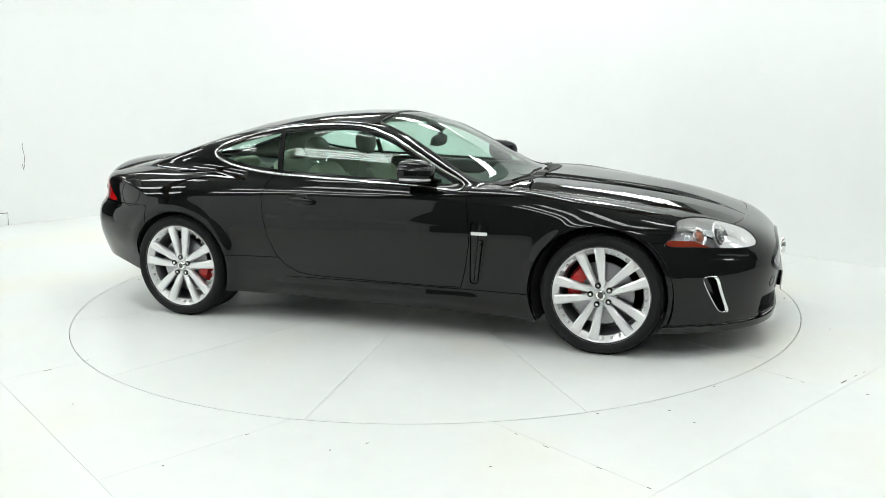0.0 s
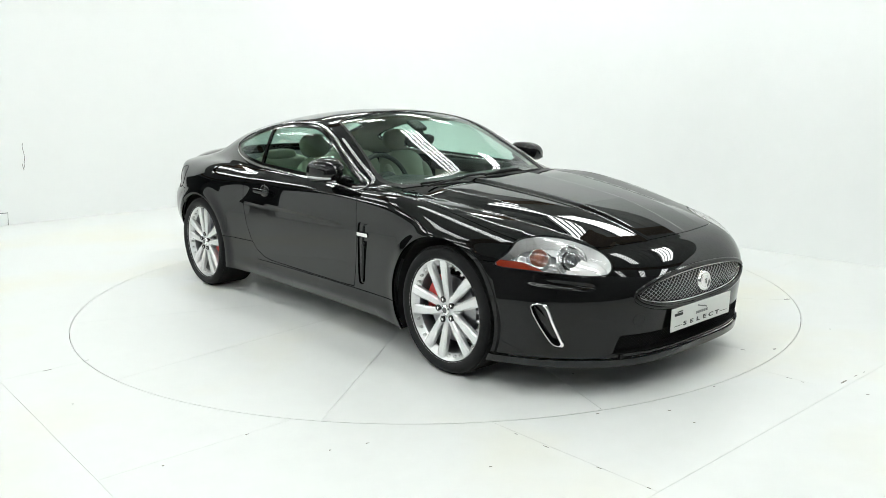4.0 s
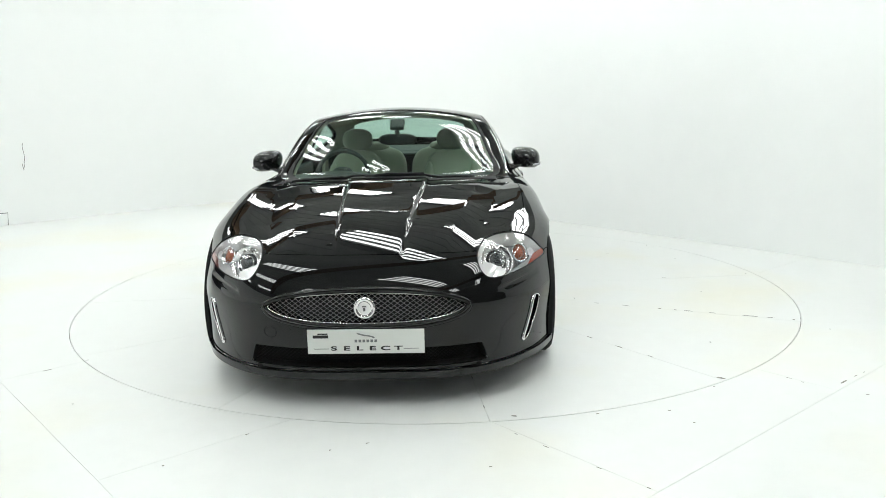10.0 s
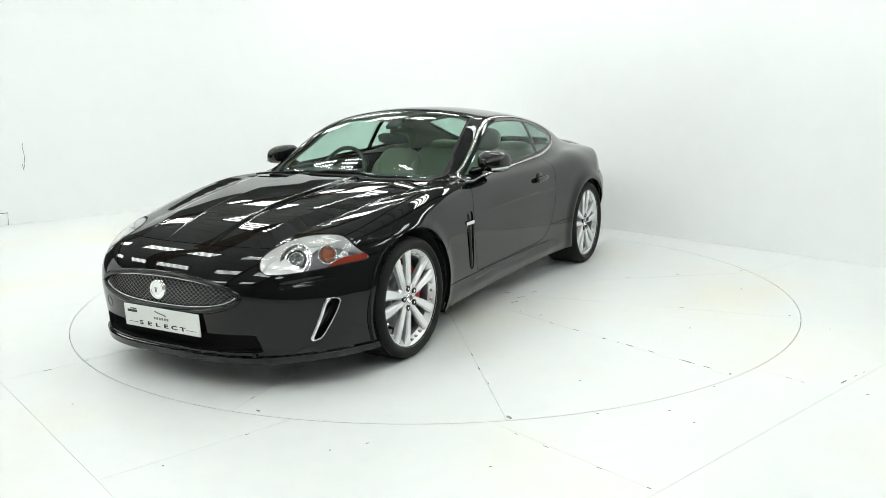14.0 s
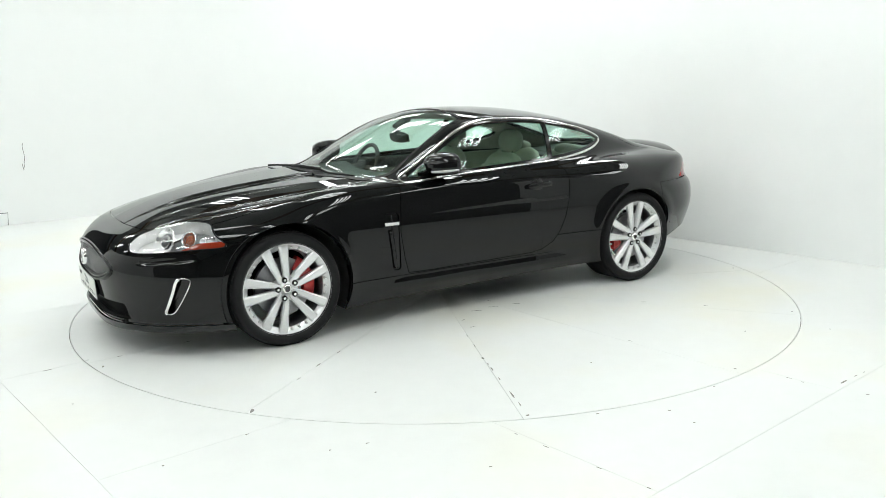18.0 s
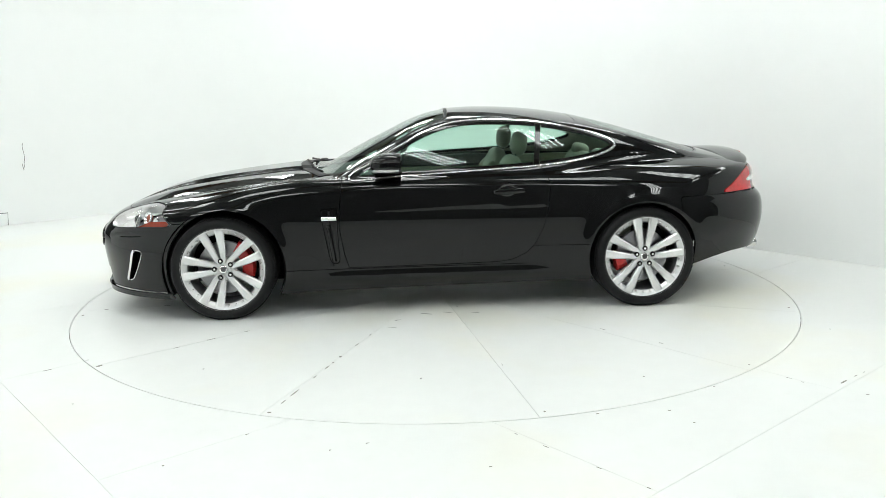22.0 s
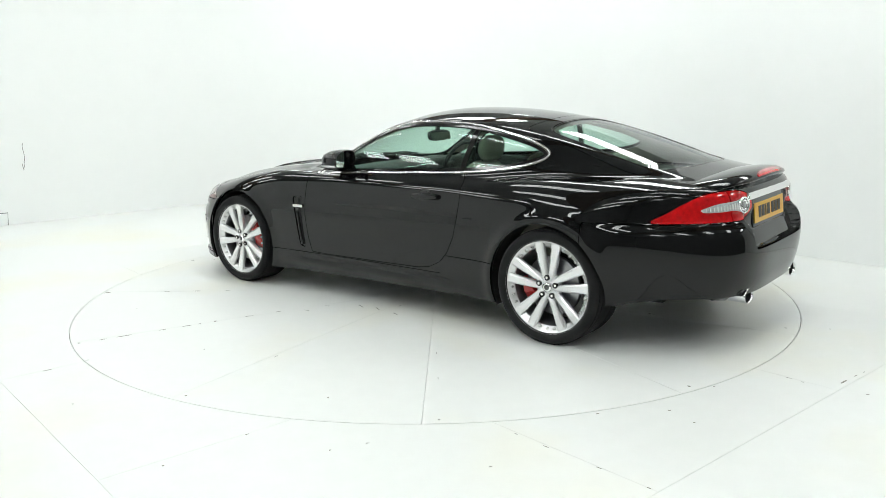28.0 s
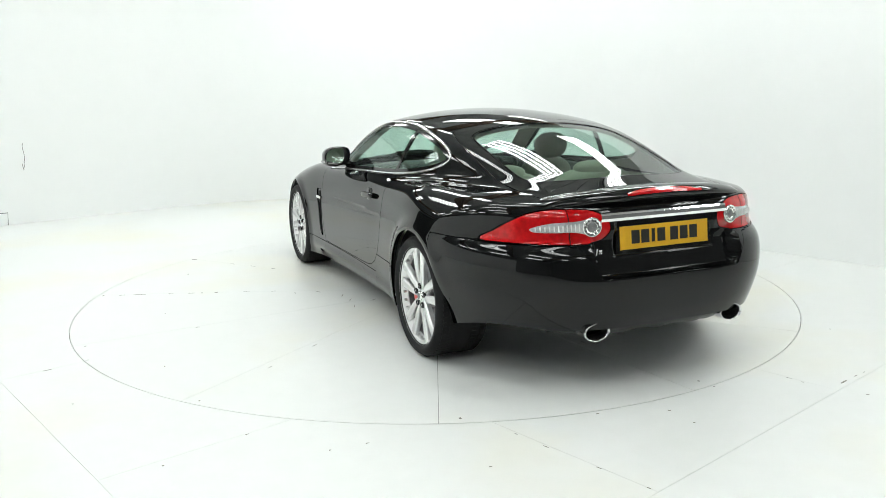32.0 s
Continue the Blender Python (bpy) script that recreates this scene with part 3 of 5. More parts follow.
def board(a0, a1, b0, b1, n=28):
    """One square board of the surround with the turntable's circle cut out; None when nothing is left."""
    A, B = np.meshgrid(np.linspace(a0, a1, n), np.linspace(b0, b1, n), indexing="ij")
    XY = A.reshape(-1, 1) * E1 + B.reshape(-1, 1) * E2
    V = np.concatenate([XY, np.zeros((n * n, 1))], 1)
    i, j = np.meshgrid(np.arange(n - 1), np.arange(n - 1), indexing="ij")
    a = (i * n + j).ravel()
    F = np.stack([a, a + 1, a + n + 1, a + n], -1)
    r = np.hypot(V[:, 0], V[:, 1])
    if (r < TABLE_R).all():
        return
    if (r < TABLE_R + 0.01).any():
        V, F = split(V, F, r - TABLE_R - 0.003)[1]
    bm = bmesh.new()
    vs = [bm.verts.new(v) for v in V]
    for q in F.tolist():
        try:
            bm.faces.new([vs[k] for k in q if k >= 0])
        except ValueError:
            pass
    ext = bmesh.ops.extrude_edge_only(bm, edges=[e for e in bm.edges if e.is_boundary])
    for v in (g for g in ext["geom"] if isinstance(g, bmesh.types.BMVert)):
        v.co.z = -0.019
    bmesh.ops.recalc_face_normals(bm, faces=bm.faces[:])
    part("floor_board", bm, WHITE_FLOOR, floor)


edges = (-2.905, -1.412, 0.06, 1.50, 2.905)
edges_b = (-2.905, -1.45, -0.10, 1.40, 2.905)
for a0, a1 in zip(edges, edges[1:]):
    for b0, b1 in zip(edges_b, edges_b[1:]):
        board(a0 + 0.0007, a1 - 0.0007, b0 + 0.0007, b1 - 0.0007)


# ---------------------------------------------------------------- places on the skin
def on_side(x, z):
    return cast(np.array([[x, 0.0, z]]), np.array([[0.0, 1.0, 0.0]]))[0]


def on_nose(y, z):
    return cast(np.array([[1.5, y, z]]), np.array([[1.0, 0.0, 0.0]]))[0]


def on_tail(y, z):
    return cast(np.array([[-1.5, y, z]]), np.array([[-1.0, 0.0, 0.0]]))[0]


def on_top(x, y):
    return cast(np.array([[x, y, 0.6]]), np.array([[0.0, 0.0, 1.0]]))[0]


def facing(p, n, up=(0, 0, 1)):
    """A frame at p whose z looks along n and whose y is up."""
    z = Vector(n).normalized()
    x = Vector(up).cross(z).normalized()
    y = z.cross(x)
    m = Matrix((x, y, z)).transposed().to_4x4()
    m.translation = Vector(p)
    return m


# ---------------------------------------------------------------- openings and panels
# grille mouth
mouth = rounded([(0.455, 0.490), (0.40, 0.524), (0.28, 0.546), (0.14, 0.556), (0.0, 0.559), (-0.14, 0.556), (-0.28, 0.546), (-0.40, 0.524), (-0.455, 0.490),
                 (-0.40, 0.456), (-0.28, 0.432), (-0.14, 0.421), (0.0, 0.418), (0.14, 0.421), (0.28, 0.432), (0.40, 0.456)])
mouth_d = outline(mouth)
intake = rounded([(0.545, 0.215), (0.545, 0.235), (0.53, 0.285), (0.51, 0.298), (0.3, 0.298), (0.0, 0.298), (-0.3, 0.298), (-0.51, 0.298), (-0.53, 0.285), (-0.545, 0.235), (-0.545, 0.215),
                  (-0.51, 0.21), (0.0, 0.205), (0.51, 0.21)])
intake_d = outline(intake)
slot = rounded([(0.820, 0.438), (0.813, 0.451), (0.800, 0.456), (0.786, 0.451), (0.776, 0.436), (0.761, 0.374), (0.734, 0.289), (0.726, 0.265), (0.729, 0.254), (0.739, 0.250), (0.752, 0.255), (0.764, 0.271), (0.793, 0.34), (0.813, 0.40)])
slot_d = outline(slot)
lamp_line = rounded([(0.862, 0.617), (0.829, 0.664), (0.777, 0.711), (0.700, 0.737), (0.610, 0.739), (0.545, 0.724), (0.511, 0.688), (0.518, 0.642), (0.546, 0.605), (0.582, 0.590), (0.64, 0.588), (0.72, 0.595), (0.80, 0.606)])
lamp_d = outline(lamp_line)
rear_lamp_line = rounded([(0.822, 0.738), (0.775, 0.788), (0.735, 0.827), (0.675, 0.868), (0.610, 0.888), (0.52, 0.895), (0.42, 0.891), (0.362, 0.872), (0.325, 0.840), (0.314, 0.804), (0.330, 0.766), (0.370, 0.744), (0.46, 0.7355), (0.60, 0.7345), (0.73, 0.7345)])
rear_lamp_d = outline(rear_lamp_line)
door_line = [(0.605, 1.2), (0.602, 0.88), (0.62, 0.70), (0.625, 0.58), (0.60, 0.42), (0.572, 0.322), (0.40, 0.318), (-0.10, 0.322), (-0.40, 0.328), (-0.50, 0.342), (-0.59, 0.385), (-0.65, 0.45), (-0.70, 0.55),
             (-0.732, 0.68), (-0.745, 0.80), (-0.735, 0.88), (-0.695, 0.945), (-0.68, 1.2)]
door_d = outline(door_line)
bonnet_line = rounded([(2.095, 0.0), (2.09, 0.2), (2.065, 0.40), (2.03, 0.50), (1.95, 0.615), (1.84, 0.71), (1.6, 0.765), (1.2, 0.785), (0.85, 0.775), (0.66, 0.73), (0.74, 0.58), (0.86, 0.30), (0.90, 0.0),
                       (0.86, -0.30), (0.74, -0.58), (0.66, -0.73), (0.85, -0.775), (1.2, -0.785), (1.6, -0.765), (1.84, -0.71), (1.95, -0.615), (2.03, -0.50), (2.065, -0.40), (2.09, -0.2)])
bonnet_d = outline(bonnet_line)
vent_line = rounded([(0.742, 0.700), (0.690, 0.703), (0.642, 0.700), (0.637, 0.60), (0.633, 0.46), (0.630, 0.37), (0.640, 0.352), (0.672, 0.354), (0.690, 0.38), (0.712, 0.50), (0.732, 0.62)])
vent_d = outline(vent_line)
boot_line = rounded([(-0.995, 0.0), (-0.998, 0.35), (-1.02, 0.53), (-1.30, 0.578), (-1.7, 0.578), (-2.0, 0.56), (-2.2, 0.52), (-2.6, 0.49), (-2.6, 0.0), (-2.6, -0.49), (-2.2, -0.52), (-2.0, -0.56), (-1.7, -0.578),
                     (-1.30, -0.578), (-1.02, -0.53), (-0.998, -0.35)])
boot_d = outline(boot_line)

_, body = cut(body, lambda x, y, z: np.where(x > 2.0, mouth_d(y, z), 1.0))
_, body = cut(body, lambda x, y, z: np.where(x > 1.9, intake_d(y, z), 1.0))
_, body = cut(body, lambda x, y, z: np.where(x > 1.7, slot_d(y, z), 1.0))
lamp, body = cut(body, lambda x, y, z: np.where(x > 1.5, lamp_d(y, z), 1.0))
rear_lamp, body = cut(body, lambda x, y, z: np.where(x < -1.7, rear_lamp_d(y, z), 1.0))
trim, body = cut(body, lambda x, y, z: np.where((y > 0.4) & (z > 0.8), side_d(x, z) - 0.0125 + 0.002 * np.clip(x / 0.2, 0, 1), 1.0))
screen_seal, body = cut(body, lambda x, y, z: np.where((z > 0.8) & (x > -0.5), screen_d(x, y) - 0.020 - 0.018 * np.clip((x - 0.40) / 0.15, 0, 1), 1.0))
rear_seal, body = cut(body, lambda x, y, z: np.where((z > 0.8) & (x < -0.6), rear_d(x, y) - 0.012, 1.0))
pillar_a, body = cut(body, lambda x, y, z: np.where((z > 0.90) & (x > -0.05) & (y > 0.3), np.maximum(screen_d(x, y) - 0.11, side_d(x, z) - 0.11), 1.0))
bonnet, body = cut(body, lambda x, y, z: np.where(z > 0.6, bonnet_d(x, y), 1.0))
bumper, body = cut(body, lambda x, y, z: np.where(x > 1.45, -np.maximum(0.632 - z, x - 2.04), 1.0))
vent, body = cut(body, lambda x, y, z: np.where(y > 0.6, vent_d(x, z), 1.0))
door, body = cut(body, lambda x, y, z: np.where(y > 0.5, door_d(x, z), 1.0))
sill, body = cut(body, lambda x, y, z: np.where(np.abs(x) < 1.3, z - np.where(x > -0.60, 0.312, 0.430), 1.0))
wing, body = cut(body, lambda x, y, z: np.where(x > 0.45, 0.5 - x, 1.0))
boot, body = cut(body, lambda x, y, z: np.maximum(boot_d(x, y), 0.578 + 0.145 * np.clip((y - 0.395) / 0.09, 0, 1) - z))
rear_bumper, body = cut(body, lambda x, y, z: np.where(x < -1.5, np.maximum(z - 0.729, x + 1.6), 1.0))

panel("bonnet", bonnet, PAINT, label="long black bonnet with raised creases")
boot_part = panel("boot_lid", boot, PAINT, label="black tailgate round the rear window")
pair("front_wing", wing, PAINT)
pair("door", door, PAINT, "black door with a flush handle")
pair("sill", sill, PAINT)
panel("roof", body, PAINT, label="black roof flowing into the rear haunches")
splitter_cut, bumper = cut(bumper, lambda x, y, z: z - 0.187)
front_bumper = panel("front_bumper", bumper, PAINT)
panel("front_splitter", splitter_cut, GLOSS_BLACK, label="gloss black splitter lip", inset=-0.014)
panel("rear_bumper", rear_bumper, PAINT)
secs = []
for yy in np.linspace(-0.60, 0.60, 41):
    u = abs(yy) / 0.60
    back, low = -2.315 + 0.10 * u ** 3, 0.262 + 0.055 * u ** 4 + 0.012 * (abs(math.sin(yy * 14)) if abs(yy) < 0.30 else 0)
    secs.append([(back + 0.02, yy, 0.345), (back - 0.004, yy, 0.338), (back + 0.004, yy, 0.312), (back + 0.03, yy, low + 0.012), (back + 0.06, yy, low), (back + 0.20, yy, low), (back + 0.20, yy, 0.345)])
diffuser = bmesh.new()
rings = [[diffuser.verts.new(p) for p in r] for r in secs]
for a, b in zip(rings, rings[1:]):
    for j in range(7):
        q = (j + 1) % 7
        diffuser.faces.new((a[j], a[q], b[q], b[j]))
diffuser.faces.new(rings[0])
diffuser.faces.new(rings[-1][::-1])
bmesh.ops.recalc_face_normals(diffuser, faces=diffuser.faces[:])
part("rear_diffuser", diffuser, GLOSS_BLACK, car, "black diffuser under the rear bumper", smooth=True)
pair("side_vent", vent, PAINT, "black side vent panel", depth=0.0, inset=0.007)
pair("window_trim", trim, TRIM, "bright chrome window surround", inset=-0.002, depth=0.006)
pair("windscreen_pillar", pillar_a, PAINT, "gloss black windscreen pillar")
panel("windscreen_seal", screen_seal, PLASTIC, label="matt black windscreen surround", inset=0.001)
panel("rear_window_seal", rear_seal, GLOSS_BLACK, inset=0.001)

# side glass: door pane, pillar, quarter pane
pil = lambda x, y, z: np.abs(x + 0.672 + 0.14 * (z - 0.94)) - 0.02
pillar, panes = cut(glass_side, pil)
V, F = panes
panes, frame_band = split(V, F, side_d(V[:, 0], V[:, 2]) + 0.020)
pair("window_seal", frame_band, GLOSS_BLACK, "black window seal", depth=0.004, inset=0.003)
door_pane, quarter_pane = cut(panes, lambda x, y, z: -0.66 - x)
pair("door_glass", door_pane, WINDOW, "green-tinted door glass", depth=0, inset=0.006)
pair("quarter_glass", quarter_pane, WINDOW, "green-tinted quarter glass", depth=0, inset=0.006)
pair("pillar_cover", pillar, GLOSS_BLACK, inset=0.004)

# fuel flap shut line on the right haunch
flap_pts = []
for k in range(33):
    a = 2 * math.pi * k / 32
    p = on_side(-1.765 + 0.098 * math.cos(a), 0.800 + 0.082 * math.sin(a))
    flap_pts.append((p[0], -p[1] - 0.0005, p[2]))
part("fuel_flap", bm_tube(flap_pts[:-1], 0.0022, 5, closed=True), LINER, car, "round fuel flap shut line")

# ---------------------------------------------------------------- inner shell and underbody
inner = skin_grid(24, 110, 90)
x, y, z = inner[0].T
inner = split(*inner, np.maximum(sill_bottom(x) + 0.035 - z, np.maximum(x - 1.72, -1.92 - x)))[0]
for ax, r in ((1.353, 0.384), (-1.362, 0.367)):
    V, F = inner
    inner = split(V, F, arch_f(ax, r)(*V.T))[1]
for fn in (lambda x, y, z: f_side(x, y, z) + 0.004, lambda x, y, z: f_screen(x, y, z) + 0.006, lambda x, y, z: f_rear(x, y, z) + 0.008):
    V, F = inner
    inner = split(V, F, fn(*V.T))[1]
V, F = inner
head, low = split(V, F, 0.935 - V[:, 2])
panel("headliner", head, CREAM, label="ivory headliner and pillar trim", depth=0, inset=0.030)
panel("inner_trim", low, LINER, label="black inner body", depth=0, inset=0.026)
under = bm_join(bm_box(1.90, 1.60, 0.03, Matrix.Translation((0, 0, 0.195))), bm_box(1.35, 1.05, 0.03, Matrix.Translation((1.53, 0, 0.19))), bm_box(0.9, 1.05, 0.03, Matrix.Translation((-1.45, 0, 0.25))))
part("underbody", under, LINER, car)


def arch_liner(ax, lo, hi):
    bm = bmesh.new()
    rows = []
    for k in range(33):
        a = radians(lo + (hi - lo) * k / 32)
        c, s = math.cos(a), math.sin(a)
        rows.append([bm.verts.new((ax + 0.388 * c, yy, HUB_Z + 0.388 * s)) for yy in (0.90, 0.52)] + [bm.verts.new((ax + 0.05 * c, 0.52, HUB_Z + 0.05 * s))])
    for a, b in zip(rows, rows[1:]):
        for j in range(2):
            bm.faces.new((a[j], a[j + 1], b[j + 1], b[j]))
    return bm


for ax, lo, hi in ((AXLE, -28, 206), (-AXLE, -24, 170)):
    for sgn in (1, -1):
        bm = arch_liner(ax, lo, hi)
        bm.transform(Matrix.Diagonal((1, sgn, 1, 1)))
        bmesh.ops.recalc_face_normals(bm, faces=bm.faces[:])
        part("arch_liner", bm, LINER, car)


# ---------------------------------------------------------------- wheels
def make_wheel(turn, width, face):
    """A wheel whose outer face looks to +y; face is the y of its hub cap."""
    w2 = width
    prof = [(0.272, -0.003), (0.2745, -0.009), (0.266, -0.010), (0.259, -0.014), (0.254, -0.024), (0.238, -0.034), (0.231, -0.040), (0.226, -0.10), (0.245, -w2 + 0.03), (0.262, -w2 + 0.02), (0.262, -w2 + 0.012), (0.232, -w2 + 0.03),
            (0.222, -0.10), (0.226, -0.05), (0.240, -0.034), (0.262, -0.030)]
    wheel = part("wheel", bm_lathe(prof, 72, closed=True), ALLOY, car, "silver alloy wheel with five pairs of spokes", smooth=True)
    t = [(0.268, -0.008), (0.2735, -0.002), (0.284, 0.008), (0.296, 0.014), (0.312, 0.010), (0.324, -0.002), (0.331, -0.022), (0.3335, -0.05)]
    t += [(0.3345, -w2 / 2), (0.3335, -w2 + 0.05), (0.331, -w2 + 0.022), (0.322, -w2), (0.30, -w2 - 0.01), (0.27, -w2 + 0.01), (0.255, -w2 + 0.03), (0.25, -0.03)]
    tyre = part("tyre", bm_lathe(t, 96, closed=True), RUBBER, wheel, "black low-profile tyre", smooth=True)
    # inner barrel sleeve, its shade behind the spokes given by a darker alloy colour
    part("barrel", bm_lathe([(0.2385, -0.0345), (0.2245, -0.05), (0.2205, -0.10), (0.230, -w2 + 0.03)], 64), BARREL, wheel, "alloy inner barrel, coloured dark for shade", smooth=True)
    # tread blocks proud of the carcass
    tread = bmesh.new()
    for k in range(80):
        a = 2 * math.pi * k / 80
        for yy, wd in ((-0.03, 0.026), (-0.075, 0.036), (-w2 + 0.075, 0.036), (-w2 + 0.03, 0.026)):
            m = Matrix.Rotation(-a, 4, "Y") @ Matrix.Translation((0.3335, yy, 0)) @ Matrix.Rotation(radians(14 if yy > -w2 / 2 else -14), 4, "X")
            bmesh.ops.create_cube(tread, size=1, matrix=m @ Matrix.Diagonal((0.005, wd, 0.0215, 1)))
    tagged(part("tread", tread, RUBBER, tyre), kind="stuff")
    # spokes
    for k in range(5):
        mid = radians(turn + 72 * k)
        for sgn in (-1, 1):
            bm = bmesh.new()
            secs = []
            for r, off, wd, yy, dp in ((0.036, 0.014, 0.014, -0.026, 0.030), (0.075, 0.0235, 0.0185, -0.020, 0.034), (0.13, 0.0345, 0.0218, -0.016, 0.032), (0.20, 0.0470, 0.0262, -0.013, 0.028), (0.242, 0.0540, 0.0292, -0.012, 0.024), (0.256, 0.0560, 0.0300, -0.014, 0.020)):
                o = sgn * off
                sec = []
                for u, v in ((-1, -1), (-1, -0.25), (-0.62, 0), (0.62, 0), (1, -0.25), (1, -1)):
                    px, pz = r, o + u * wd
                    ca, sa = math.cos(mid), math.sin(mid)
                    sec.append(bm.verts.new((px * ca - pz * sa, yy + v * dp, px * sa + pz * ca)))
                secs.append(sec)
            for a, b in zip(secs, secs[1:]):
                for j in range(6):
                    q = (j + 1) % 6
                    bm.faces.new((a[j], a[q], b[q], b[j]))
            bm.faces.new(secs[0])
            bm.faces.new(secs[-1][::-1])
            bmesh.ops.recalc_face_normals(bm, faces=bm.faces[:])
            part("spoke", bm, ALLOY, wheel)
    part("hub", bm_lathe([(0.001, -0.022), (0.030, -0.022), (0.040, -0.030), (0.072, -0.034), (0.082, -0.05), (0.075, -0.10), (0.001, -0.10)], 40), ALLOY, wheel, smooth=False)
    part("centre_cap", bm_lathe([(0.001, -0.0135), (0.020, -0.0135), (0.0265, -0.017), (0.028, -0.024)], 32), CHROME, wheel, "chrome cap with a round badge", smooth=True)
    part("cap_badge", bm_lathe([(0.001, -0.0125), (0.016, -0.0125), (0.0165, -0.0135)], 24), DARK_METAL, wheel)
    for k in range(5):
        a = radians(turn + 72 * k)
        bm = bm_lathe([(0.001, 0.004), (0.007, 0.004), (0.0095, 0.0), (0.0095, -0.02)], 6)
        bm.transform(Matrix.Translation((0.056 * math.cos(a), -0.020, 0.056 * math.sin(a))))
        part("wheel_nut", bm, CHROME, wheel)
        bm = bm_lathe([(0.0095, -0.014), (0.0165, -0.0155), (0.0165, -0.028)], 16)
        bm.transform(Matrix.Translation((0.056 * math.cos(a), 0, 0.056 * math.sin(a))))
        part("nut_seat", bm, GLOSS_BLACK, wheel)
        for d in (25, 36, 47):
            b = radians(turn + 72 * k + d)
            bm = bm_lathe([(0.0045, 0.0), (0.0050, 0.006), (0.0078, 0.005), (0.0086, -0.010)], 12)
            bm.transform(Matrix.Translation((0.243 * math.cos(b), -0.022, 0.243 * math.sin(b))))
            part("rim_bolt", bm, ALLOY, wheel)
    return wheel


for nm, ax, turn, width, face in (("front", AXLE, 105, 0.25, 0.912), ("rear", -AXLE, 90, 0.28, 0.929)):
    wl = make_wheel(180 - turn, width, face)     # seen from the left, forward is to the left
    wl.matrix_basis = pose(ax, face, HUB_Z)
    copy_thing(wl, pose(ax, -face, HUB_Z, 0, 0, 180))
    for sgn in (1, -1):
        disc = bm_lathe([(0.07, 0.0), (0.172, 0.0), (0.174, -0.004), (0.174, -0.026), (0.07, -0.03), (0.07, -0.0)], 56)
        disc.transform(Matrix.Translation((ax, sgn * (face - 0.085) + (0.015 if sgn < 0 else -0.0), HUB_Z)))
        part("brake_disc", disc, STEEL, car, "bright ventilated brake disc")
        back = -1 if nm == "front" else 1
        mid_a = 20 if nm == "front" else -12
        bm = bmesh.new()
        rows = []
        span = 40 if nm == "front" else 20
        for k in range(15):
            a = radians(mid_a - span + 2 * span * k / 14)
            bulge = 0.014 * (1 - abs(2 * k / 14 - 1) ** 4) + (0.006 if 4 <= k <= 10 else 0)
            c, s = math.cos(a) * back, math.sin(a)
            rows.append([bm.verts.new((ax + r * c, sgn * (face - 0.085 + yy), HUB_Z + r * s)) for r, yy in ((0.112, 0.004), (0.118, 0.012 + bulge), (0.150, 0.016 + bulge), (0.182, 0.010 + bulge), (0.196, 0.0), (0.196, -0.05), (0.112, -0.05))])
        for a, b in zip(rows, rows[1:]):
            for j in range(7):
                q = (j + 1) % 7
                bm.faces.new((a[j], a[q], b[q], b[j]))
        bm.faces.new(rows[0])
        bm.faces.new(rows[-1][::-1])
        bmesh.ops.recalc_face_normals(bm, faces=bm.faces[:])
        part("brake_caliper", bm, CALIPER, car, "red painted brake caliper")


# ---------------------------------------------------------------- lamps
def bowl(parent, p, n, profile, mat, name, label="", steps=40):
    bm = bm_lathe(profile, steps, axis="z")
    bm.transform(facing(p, n))
    return part(name, bm, mat, parent, label, smooth=True)


def lamp_place(y, z, depth, sgn):
    """A place behind the headlight lens."""
    p = cast(np.array([[1.2, y, z]]), np.array([[1.0, 0.0, 0.0]]))[0]
    p = p - skin_normal(np.array([p]))[0] * depth
    return Vector((p[0], p[1] * sgn, p[2]))


